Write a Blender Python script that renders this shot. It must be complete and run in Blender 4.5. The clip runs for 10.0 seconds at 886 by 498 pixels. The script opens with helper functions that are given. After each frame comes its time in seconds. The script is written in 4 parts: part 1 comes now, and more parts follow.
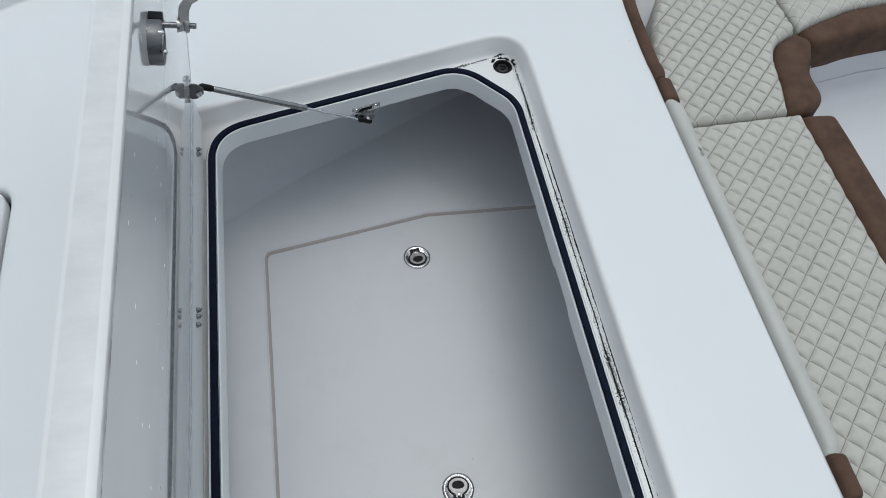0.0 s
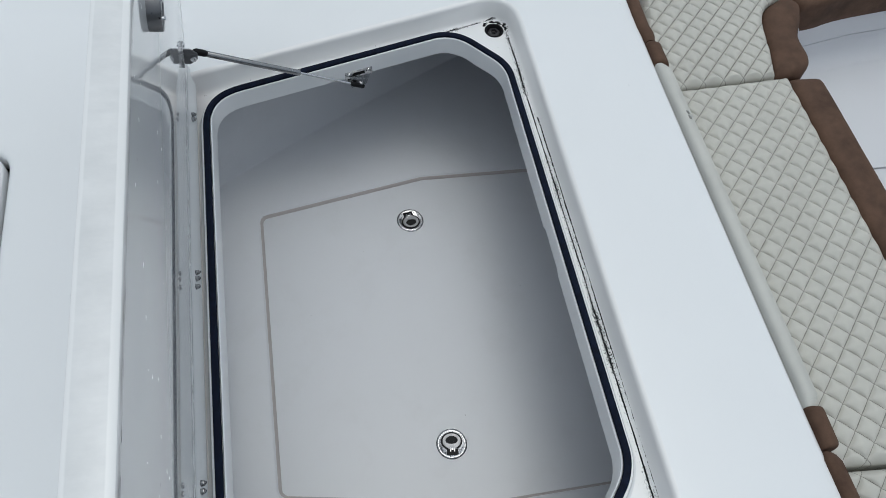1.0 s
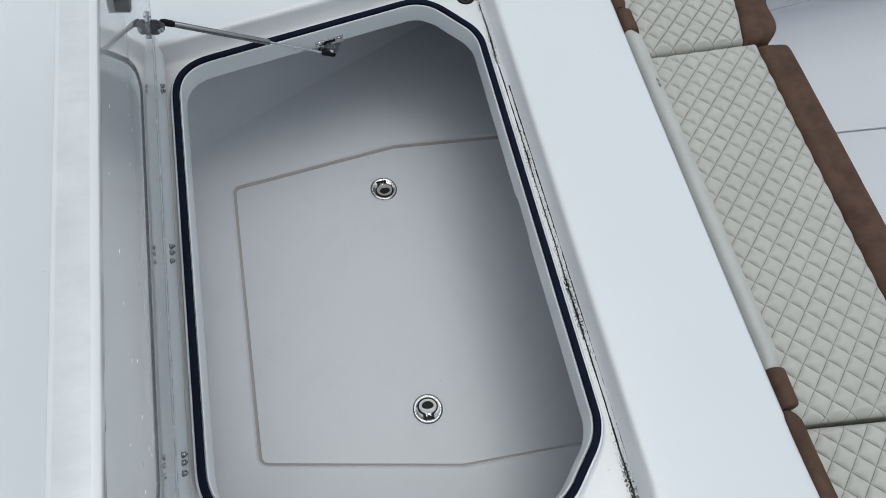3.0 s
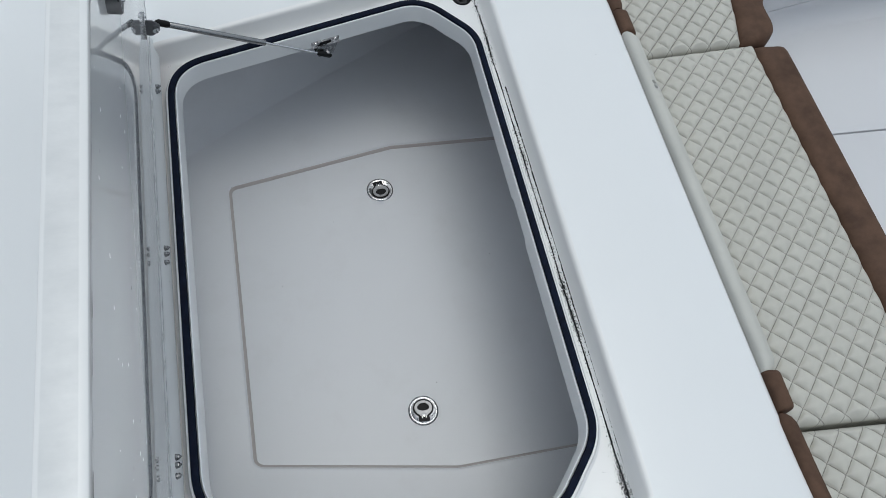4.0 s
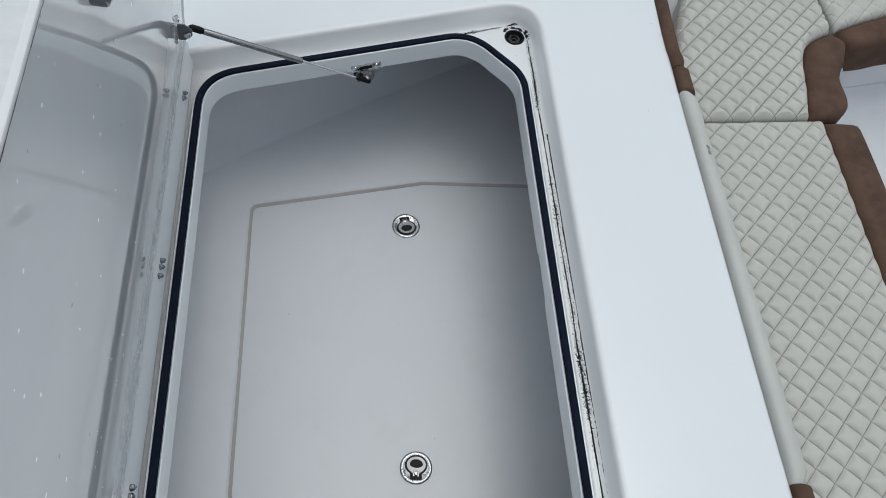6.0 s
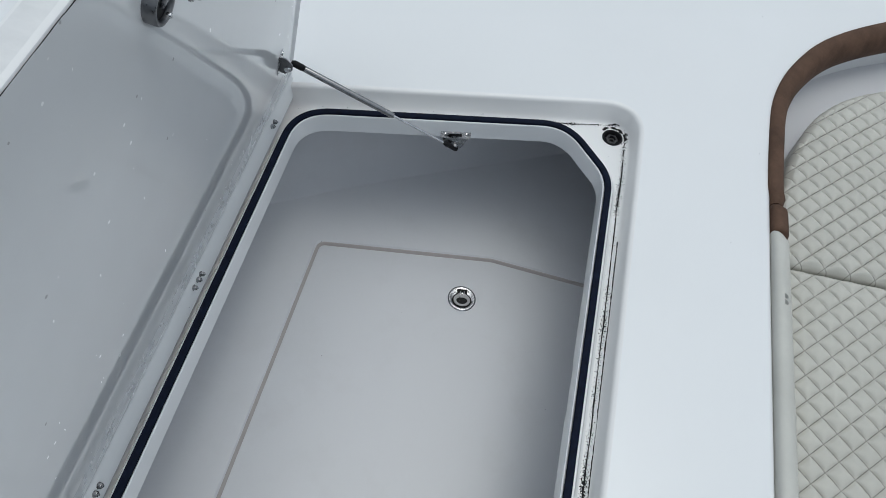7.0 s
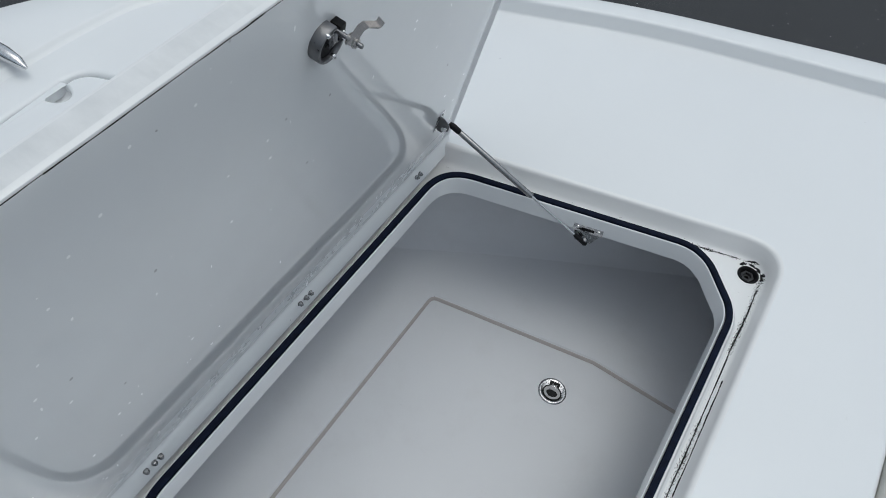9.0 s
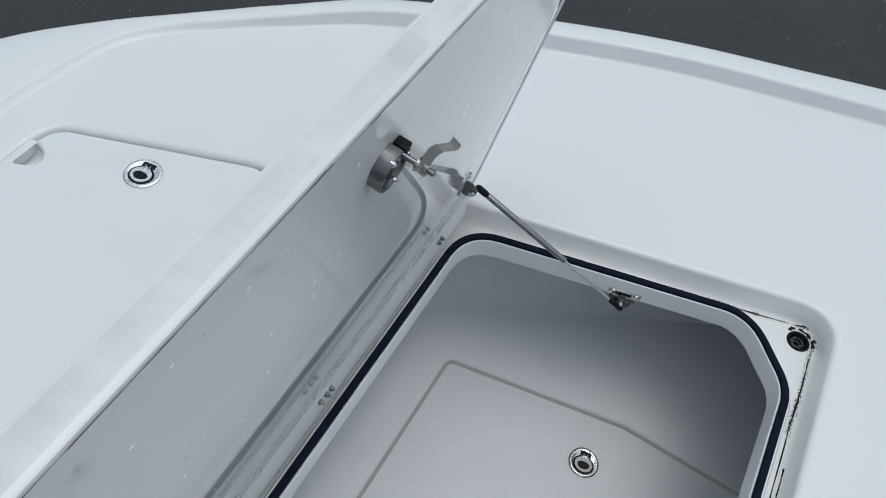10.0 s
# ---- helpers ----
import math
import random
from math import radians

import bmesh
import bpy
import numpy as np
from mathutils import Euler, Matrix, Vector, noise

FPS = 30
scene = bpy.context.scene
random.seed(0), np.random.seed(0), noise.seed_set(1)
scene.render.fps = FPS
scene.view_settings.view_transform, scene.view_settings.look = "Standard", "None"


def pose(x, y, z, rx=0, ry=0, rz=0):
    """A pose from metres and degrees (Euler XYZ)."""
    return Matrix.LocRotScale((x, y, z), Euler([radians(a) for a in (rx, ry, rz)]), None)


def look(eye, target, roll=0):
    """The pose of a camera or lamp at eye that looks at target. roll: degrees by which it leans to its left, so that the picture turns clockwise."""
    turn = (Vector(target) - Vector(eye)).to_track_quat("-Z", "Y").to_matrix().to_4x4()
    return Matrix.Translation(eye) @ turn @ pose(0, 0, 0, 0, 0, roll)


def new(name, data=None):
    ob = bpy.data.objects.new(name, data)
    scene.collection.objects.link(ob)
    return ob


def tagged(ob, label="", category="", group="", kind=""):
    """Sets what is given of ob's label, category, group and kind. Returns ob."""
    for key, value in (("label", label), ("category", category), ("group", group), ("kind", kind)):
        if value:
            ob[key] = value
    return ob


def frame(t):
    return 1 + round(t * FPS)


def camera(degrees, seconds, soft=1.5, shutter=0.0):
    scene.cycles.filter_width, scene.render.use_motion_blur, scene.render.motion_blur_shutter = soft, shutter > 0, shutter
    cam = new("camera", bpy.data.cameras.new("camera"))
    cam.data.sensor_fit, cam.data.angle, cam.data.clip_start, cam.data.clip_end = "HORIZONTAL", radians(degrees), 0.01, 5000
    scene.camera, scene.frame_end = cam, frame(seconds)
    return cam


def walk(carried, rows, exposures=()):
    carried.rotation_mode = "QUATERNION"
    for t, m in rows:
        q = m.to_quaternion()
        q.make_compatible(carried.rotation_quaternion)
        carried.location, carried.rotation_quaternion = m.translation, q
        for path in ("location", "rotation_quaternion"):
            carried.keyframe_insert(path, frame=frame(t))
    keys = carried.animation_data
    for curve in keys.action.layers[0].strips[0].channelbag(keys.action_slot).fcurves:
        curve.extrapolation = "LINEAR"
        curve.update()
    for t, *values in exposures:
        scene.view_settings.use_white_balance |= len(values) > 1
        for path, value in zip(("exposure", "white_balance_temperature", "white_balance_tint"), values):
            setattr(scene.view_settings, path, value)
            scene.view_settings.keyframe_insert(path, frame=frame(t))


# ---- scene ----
cam = camera(60.9, 10.0, soft=0.8)

PATH = [
    (0, (0.2404, -1.1971, 1.2790), (0.5189, -0.1377, -0.3943), 5.72),
    (0.5, (0.2332, -1.2065, 1.2893), (0.5201, -0.1880, -0.4079), 6.50),
    (1, (0.2350, -1.2193, 1.3053), (0.5209, -0.2413, -0.4157), 6.76),
    (1.5, (0.2356, -1.2258, 1.3232), (0.5304, -0.2922, -0.4208), 7.48),
    (2, (0.2391, -1.2321, 1.3316), (0.5480, -0.3300, -0.4265), 8.36),
    (2.5, (0.2365, -1.2205, 1.3314), (0.5624, -0.3410, -0.4351), 9.45),
    (4, (0.2451, -1.2059, 1.3318), (0.5846, -0.3355, -0.4366), 10.51),
    (4.5, (0.2459, -1.2146, 1.3278), (0.5755, -0.3315, -0.4361), 9.89),
    (5, (0.2423, -1.2128, 1.3295), (0.5658, -0.3258, -0.4336), 10.23),
    (5.2, (0.2469, -1.2117, 1.3251), (0.5620, -0.3141, -0.4342), 10.23),
    (6.3, (0.3835, -1.1254, 1.2401), (0.5353, -0.1170, -0.4804), 9.85),
    (6.5, (0.4164, -1.1184, 1.2483), (0.5198, -0.0844, -0.4606), 9.82),
    (7, (0.4698, -1.0987, 1.2438), (0.3617, -0.0029, -0.4259), 8.62),
    (7.5, (0.5490, -1.0879, 1.2371), (0.1736, 0.0131, -0.3898), 6.38),
    (8, (0.5801, -1.1062, 1.2302), (0.0819, -0.0161, -0.3708), 7.01),
    (8.5, (0.5875, -1.1110, 1.2549), (0.0458, -0.0259, -0.3354), 7.12),
    (9, (0.5336, -1.0867, 1.2646), (0.0118, 0.0096, -0.3247), 8.28),
    (9.5, (0.3983, -1.0037, 1.2725), (-0.0691, 0.1044, -0.3255), 9.94),
    (10, (0.3051, -0.9463, 1.2357), (-0.1127, 0.1690, -0.3711), 10.99),
]
walk(cam, [(t, look(e, a, r)) for t, e, a, r in PATH], [(0.0, -0.1, 5960, 2.0), (5.2, -0.1, 5960, 2.0), (6.5, -0.08, 5960, 2.0), (7.5, -0.13, 5960, 2.0), (10.0, -0.15, 5950, 2.0)])

# ---- world and light: bright overcast sky ----
world = bpy.data.worlds.new("overcast_sky")
scene.world = world
world.use_nodes = True
_wn = world.node_tree.nodes
_sky = _wn.new("ShaderNodeTexSky")
_sky.sky_type = "NISHITA"
_sky.sun_disc = False
_sky.sun_elevation = radians(81)
_sky.sun_rotation = radians(49)
_sky.air_density = 1.0
_sky.dust_density = 6.0
_sky.ozone_density = 1.0
_wn["Background"].inputs["Strength"].default_value = 0.095
_veil = _wn.new("ShaderNodeHueSaturation")             # cloud cover greys the blue
_veil.inputs["Saturation"].default_value = 0.6
world.node_tree.links.new(_sky.outputs["Color"], _veil.inputs["Color"])
world.node_tree.links.new(_veil.outputs["Color"], _wn["Background"].inputs["Color"])

sun_data = bpy.data.lights.new("sun", "SUN")
sun_data.energy = 0.85
sun_data.angle = radians(148)
sun_data.color = (1.0, 0.98, 0.96)
sun = new("sun", sun_data)
sun.matrix_world = look((0.9, 0.8, 8), (0, 0, 0))


# ---- materials ----
DRAIN = (0.6925, 0.126)                       # centre of the gutter drain
GUT_TOP = -0.0075                            # dirt lies on the gutter's floor, below this height
FLARE = 0.2346                               # how the locker widens aft


def mat_base(name):
    m = bpy.data.materials.new(name)
    m.use_nodes = True
    nt = m.node_tree
    return m, nt, nt.nodes["Principled BSDF"]


def add(nt, kind, **sockets):
    n = nt.nodes.new(kind)
    for k, v in sockets.items():
        n.inputs[k].default_value = v
    return n


def obj_coords(nt):
    return nt.nodes.new("ShaderNodeTexCoord").outputs["Object"]


def noise_tex(nt, vec, scale, detail=4.0, rough=0.55):
    n = add(nt, "ShaderNodeTexNoise", Scale=scale, Detail=detail, Roughness=rough)
    nt.links.new(vec, n.inputs["Vector"])
    return n.outputs["Fac"]


def ramp(nt, fac, stops):
    r = nt.nodes.new("ShaderNodeValToRGB")
    els = r.color_ramp.elements
    while len(els) < len(stops):
        els.new(0.5)
    for e, (p, c) in zip(els, stops):
        e.position = p
        e.color = (*c, 1) if len(c) == 3 else c
    nt.links.new(fac, r.inputs["Fac"])
    return r.outputs["Color"]


def mixed(nt, fac, a, b):
    n = nt.nodes.new("ShaderNodeMix")
    n.data_type = "RGBA"
    for sock, v in ((n.inputs[0], fac), (n.inputs[6], a), (n.inputs[7], b)):
        if isinstance(v, bpy.types.NodeSocket):
            nt.links.new(v, sock)
        elif isinstance(v, (int, float)):
            sock.default_value = v
        else:
            sock.default_value = (*v, 1)
    return n.outputs[2]


def math_n(nt, op, a, b=0.0, clamp=False):
    n = nt.nodes.new("ShaderNodeMath")
    n.operation = op
    n.use_clamp = clamp
    for sock, v in zip(n.inputs, (a, b)):
        if isinstance(v, bpy.types.NodeSocket):
            nt.links.new(v, sock)
        else:
            sock.default_value = v
    return n.outputs[0]


def bump(nt, bsdf, height, strength, distance):
    b = add(nt, "ShaderNodeBump", Strength=strength, Distance=distance)
    nt.links.new(height, b.inputs["Height"])
    nt.links.new(b.outputs["Normal"], bsdf.inputs["Normal"])


def gelcoat(name, col=(0.80, 0.81, 0.82), rough=0.22, coat=0.3, specks=True, grime=0.06):
    """Moulded white fibreglass: faint mottling, tiny dark specks, slightly wavy gloss."""
    m, nt, b = mat_base(name)
    v = obj_coords(nt)
    big = noise_tex(nt, v, 2.3, 3)
    fine = noise_tex(nt, v, 38.0, 5)
    d = tuple(c * (1 - grime) for c in col)
    base = mixed(nt, math_n(nt, "MULTIPLY", big, 1.0), d, col)
    base = mixed(nt, ramp(nt, fine, [(0.60, (0, 0, 0)), (0.85, (0.35, 0.35, 0.35))]), base, tuple(c * 0.975 for c in col))
    if specks:
        vor = add(nt, "ShaderNodeTexVoronoi", Scale=17.0)
        nt.links.new(v, vor.inputs["Vector"])
        dots = math_n(nt, "LESS_THAN", vor.outputs["Distance"], 0.018)
        sel = math_n(nt, "GREATER_THAN", noise_tex(nt, v, 9.0, 1), 0.54)
        base = mixed(nt, math_n(nt, "MULTIPLY", math_n(nt, "MULTIPLY", dots, sel), 0.75), base, (0.10, 0.10, 0.11))
    nt.links.new(base, b.inputs["Base Color"])
    nt.links.new(ramp(nt, fine, [(0.3, (rough * 0.92,) * 3), (0.8, (rough * 1.12,) * 3)]), b.inputs["Roughness"])
    b.inputs["Coat Weight"].default_value = coat
    b.inputs["Coat Roughness"].default_value = 0.08
    bump(nt, b, noise_tex(nt, v, 9.0, 1), 0.02, 0.01)
    return m


def metal(name, col=(0.74, 0.74, 0.75), rough=0.14):
    m, nt, b = mat_base(name)
    v = obj_coords(nt)
    n = noise_tex(nt, v, 120.0, 3)
    b.inputs["Metallic"].default_value = 1.0
    nt.links.new(ramp(nt, n, [(0.3, tuple(c * 0.8 for c in col)), (0.8, col)]), b.inputs["Base Color"])
    nt.links.new(ramp(nt, n, [(0.3, (rough * 0.6,) * 3), (0.8, (rough * 1.6,) * 3)]), b.inputs["Roughness"])
    return m


def rubber(name, col=(0.012, 0.016, 0.03), rough=0.5):
    m, nt, b = mat_base(name)
    n = noise_tex(nt, obj_coords(nt), 60.0, 4)
    nt.links.new(ramp(nt, n, [(0.3, tuple(c * 0.7 for c in col)), (0.8, tuple(c * 1.6 for c in col))]), b.inputs["Base Color"])
    b.inputs["Roughness"].default_value = rough
    bump(nt, b, n, 0.2, 0.001)
    return m


def vinyl(name, col, dark, rough=0.5, scale=9.0, grain=0.25):
    """Marine upholstery: pebbled grain and a soft cloudy shade."""
    m, nt, b = mat_base(name)
    v = obj_coords(nt)
    cloud = noise_tex(nt, v, scale, 5, 0.65)
    nt.links.new(ramp(nt, cloud, [(0.32, dark), (0.68, col)]), b.inputs["Base Color"])
    b.inputs["Roughness"].default_value = rough
    vor = add(nt, "ShaderNodeTexVoronoi", Scale=420.0)
    nt.links.new(v, vor.inputs["Vector"])
    bump(nt, b, math_n(nt, "ADD", vor.outputs["Distance"], math_n(nt, "MULTIPLY", cloud, 2.0)), grain, 0.0006)
    return m


M_DECK = gelcoat("deck_gelcoat")
M_RAIL = gelcoat("rail_gelcoat", rough=0.25)
M_LID_SKIN = gelcoat("lid_skin", rough=0.2)
M_LINER = gelcoat("locker_liner", col=(0.65, 0.657, 0.682), rough=0.33, coat=0.12, grime=0.08)
_nt = M_LINER.node_tree
_b = _nt.nodes["Principled BSDF"]
_src = _b.inputs["Base Color"].links[0].from_socket
_stain = ramp(_nt, noise_tex(_nt, obj_coords(_nt), 5.5, 5, 0.7), [(0.52, (0, 0, 0)), (0.75, (0.5, 0.5, 0.5))])
_nt.links.new(mixed(_nt, _stain, _src, (0.56, 0.56, 0.575)), _b.inputs["Base Color"])
_fleck = noise_tex(_nt, obj_coords(_nt), 95.0, 4, 0.7)
_nt.links.new(mixed(_nt, ramp(_nt, _fleck, [(0.73, (0, 0, 0)), (0.76, (0.6, 0.6, 0.6))]), _b.inputs["Base Color"].links[0].from_socket, (0.40, 0.38, 0.36)), _b.inputs["Base Color"])
M_COCKPIT = gelcoat("cockpit_gelcoat", col=(0.66, 0.662, 0.685), rough=0.35, coat=0.1)
M_COAMING = gelcoat("coaming_gelcoat", col=(0.80, 0.81, 0.82), rough=0.2)
M_CHROME = metal("polished_stainless")
M_STEEL = metal("brushed_stainless", (0.62, 0.62, 0.63), 0.25)
M_CAM = metal("tarnished_chrome", (0.34, 0.315, 0.30), 0.18)
M_PULL = metal("dull_pull_steel", (0.27, 0.27, 0.28), 0.35)
M_STRUT = metal("grey_strut_tube", (0.32, 0.32, 0.325), 0.2)
M_HOUSING = metal("dull_chrome", (0.22, 0.22, 0.228), 0.42)
M_BRIGHT = metal("bright_chrome", (0.90, 0.90, 0.91), 0.30)
M_CAST = metal("cast_stainless", (0.46, 0.45, 0.44), 0.28)
M_DARK_STEEL = metal("dull_cast_steel", (0.24, 0.24, 0.25), 0.3)
M_TUBE = metal("grey_steel_tube", (0.42, 0.42, 0.43), 0.22)
M_WORN = metal("worn_chrome", (0.60, 0.60, 0.61), 0.22)
_nt = M_WORN.node_tree
_b = _nt.nodes["Principled BSDF"]
_src = _b.inputs["Base Color"].links[0].from_socket
_pit = noise_tex(_nt, obj_coords(_nt), 260.0, 6, 0.8)
_nt.links.new(mixed(_nt, ramp(_nt, _pit, [(0.50, (0, 0, 0)), (0.62, (1, 1, 1))]), _src, (0.05, 0.05, 0.055)), _b.inputs["Base Color"])
M_BLACK = rubber("black_plastic", (0.006, 0.006, 0.007), 0.5)
M_BLACK.node_tree.nodes["Principled BSDF"].inputs["Specular IOR Level"].default_value = 0.2
M_GASKET = rubber("navy_gasket", (0.004, 0.007, 0.018), 0.8)
M_GASKET.node_tree.nodes["Principled BSDF"].inputs["Specular IOR Level"].default_value = 0.15
M_CREAM = vinyl("cream_vinyl", (0.535, 0.522, 0.472), (0.485, 0.472, 0.425), 0.42, 7.0)
_nt = M_CREAM.node_tree
_b = _nt.nodes["Principled BSDF"]
_src = _b.inputs["Base Color"].links[0].from_socket
_sep = _nt.nodes.new("ShaderNodeSeparateXYZ")
_nt.links.new(_nt.nodes.new("ShaderNodeNewGeometry").outputs["Position"], _sep.inputs[0])
_q = 0.0371 * math.sqrt(2)


def _seam(op, shift):
    c = math_n(_nt, "DIVIDE", math_n(_nt, op, _sep.outputs[0], _sep.outputs[1]), _q)
    f = math_n(_nt, "ABSOLUTE", math_n(_nt, "SINE", math_n(_nt, "MULTIPLY", math_n(_nt, "SUBTRACT", c, shift), math.pi)))
    return math_n(_nt, "LESS_THAN", f, 0.06)


_thread = math_n(_nt, "MAXIMUM", _seam("ADD", 0.344), _seam("SUBTRACT", 0.072))
_nt.links.new(mixed(_nt, math_n(_nt, "MULTIPLY", _thread, 0.8), _src, (0.20, 0.19, 0.17)), _b.inputs["Base Color"])
M_PIPING = vinyl("grey_cream_vinyl", (0.56, 0.555, 0.515), (0.49, 0.485, 0.45), 0.45, 6.0, 0.15)
M_BROWN = vinyl("brown_suede_vinyl", (0.125, 0.072, 0.047), (0.066, 0.037, 0.024), 0.8, 15.0, 0.4)
M_BROWN.node_tree.nodes["Principled BSDF"].inputs["Specular IOR Level"].default_value = 0.3


def recess_material():
    """White gutter with black mildew, a cracked dirt line along its aft side and corner, and a darker hinge side."""
    m = gelcoat("gutter_gelcoat", col=(0.79, 0.787, 0.785), rough=0.3, specks=False)
    nt = m.node_tree
    b = nt.nodes["Principled BSDF"]
    base = b.inputs["Base Color"].links[0].from_socket
    v = obj_coords(nt)
    sep = nt.nodes.new("ShaderNodeSeparateXYZ")
    nt.links.new(v, sep.inputs[0])
    x, y = sep.outputs["X"], sep.outputs["Y"]
    wob = math_n(nt, "MULTIPLY", math_n(nt, "SUBTRACT", noise_tex(nt, v, 9.0, 4), 0.5), 0.005)
    xs = math_n(nt, "ADD", x, math_n(nt, "MULTIPLY", y, 0.0021))
    yf = math_n(nt, "SUBTRACT", y, math_n(nt, "MULTIPLY", x, FLARE))      # distance across the slanted far side

    def line(coord, at, half):
        d = math_n(nt, "ABSOLUTE", math_n(nt, "SUBTRACT", math_n(nt, "ADD", coord, wob), at))
        return math_n(nt, "SUBTRACT", 1.0, math_n(nt, "DIVIDE", d, half), True)
    width = math_n(nt, "ADD", math_n(nt, "MULTIPLY", noise_tex(nt, v, 24.0, 3), 0.75), 0.33)
    crack = math_n(nt, "MULTIPLY", math_n(nt, "GREATER_THAN", line(xs, 0.7225, 0.0040), width), math_n(nt, "LESS_THAN", y, 0.100))
    beads = math_n(nt, "GREATER_THAN", math_n(nt, "MULTIPLY", line(xs, 0.7305, 0.0034), noise_tex(nt, v, 130.0, 4, 0.75)), 0.36)
    crack = math_n(nt, "MAXIMUM", crack, math_n(nt, "MULTIPLY", beads, math_n(nt, "LESS_THAN", y, -0.16)))
    mould_n = noise_tex(nt, v, 300.0, 6, 0.8)
    band = math_n(nt, "MULTIPLY", line(xs, 0.722, 0.018), noise_tex(nt, v, 5.0, 2))
    near_end = math_n(nt, "DIVIDE", math_n(nt, "SUBTRACT", -0.90, y), 0.16, True)
    corner = math_n(nt, "MULTIPLY", math_n(nt, "MULTIPLY", near_end, line(xs, 0.713, 0.026)), 0.10)
    mould = math_n(nt, "GREATER_THAN", math_n(nt, "ADD", mould_n, math_n(nt, "ADD", math_n(nt, "MULTIPLY", band, 0.50), corner)), 0.775)
    nearx = math_n(nt, "GREATER_THAN", x, 0.40)
    far = math_n(nt, "MULTIPLY", math_n(nt, "MULTIPLY", line(yf, 0.001, 0.012), nearx), noise_tex(nt, v, 7.0, 2))
    mould2 = math_n(nt, "GREATER_THAN", math_n(nt, "ADD", mould_n, math_n(nt, "MULTIPLY", far, 0.66)), 0.785)
    far_gap = math_n(nt, "MULTIPLY", math_n(nt, "GREATER_THAN", line(yf, 0.0025, 0.0040), width), math_n(nt, "GREATER_THAN", math_n(nt, "ADD", math_n(nt, "MULTIPLY", x, 0.35), noise_tex(nt, v, 12.0, 2)), 0.71))
    low = math_n(nt, "LESS_THAN", math_n(nt, "ADD", sep.outputs["Z"], math_n(nt, "MULTIPLY", wob, 0.5)), -0.008)
    far_gap = math_n(nt, "MULTIPLY", far_gap, math_n(nt, "MULTIPLY", low, math_n(nt, "LESS_THAN", x, 0.71)))
    mould2 = math_n(nt, "MAXIMUM", mould2, math_n(nt, "MULTIPLY", far_gap, nearx))
    ring_d = math_n(nt, "SQRT", math_n(nt, "ADD", math_n(nt, "POWER", math_n(nt, "SUBTRACT", x, DRAIN[0]), 2.0), math_n(nt, "POWER", math_n(nt, "SUBTRACT", y, DRAIN[1]), 2.0)))
    halo = math_n(nt, "SUBTRACT", 1.0, math_n(nt, "DIVIDE", math_n(nt, "ABSOLUTE", math_n(nt, "SUBTRACT", ring_d, 0.029)), 0.008), True)
    halo = math_n(nt, "MULTIPLY", halo, math_n(nt, "GREATER_THAN", math_n(nt, "ADD", math_n(nt, "MULTIPLY", x, 0.4), y), 0.41))
    mould2 = math_n(nt, "MAXIMUM", mould2, math_n(nt, "GREATER_THAN", math_n(nt, "ADD", noise_tex(nt, v, 80.0, 5, 0.7), math_n(nt, "MULTIPLY", halo, 0.30)), 0.69))
    on_floor_only = math_n(nt, "LESS_THAN", sep.outputs["Z"], GUT_TOP)
    dirt = math_n(nt, "MULTIPLY", math_n(nt, "MAXIMUM", crack, math_n(nt, "MAXIMUM", mould, mould2)), on_floor_only)
    # pinkish grime plus the shade beneath the lid's foot, put into the colour
    hinge_shade_grime = mixed(nt, math_n(nt, "MULTIPLY", math_n(nt, "DIVIDE", math_n(nt, "SUBTRACT", 0.035, x), 0.05, True), math_n(nt, "ADD", noise_tex(nt, v, 14.0, 3), 0.15)), base, (0.62, 0.595, 0.585))
    nt.links.new(mixed(nt, math_n(nt, "MULTIPLY", dirt, 0.985), hinge_shade_grime, (0.010, 0.010, 0.011)), b.inputs["Base Color"])
    clean = math_n(nt, "SUBTRACT", 1.0, dirt)
    gloss = b.inputs["Roughness"].links[0].from_socket
    nt.links.new(mixed(nt, dirt, gloss, (0.95, 0.95, 0.95)), b.inputs["Roughness"])
    nt.links.new(math_n(nt, "MULTIPLY", clean, 0.3), b.inputs["Coat Weight"])
    nt.links.new(math_n(nt, "MULTIPLY", clean, 0.5), b.inputs["Specular IOR Level"])
    return m


M_GUTTER = recess_material()


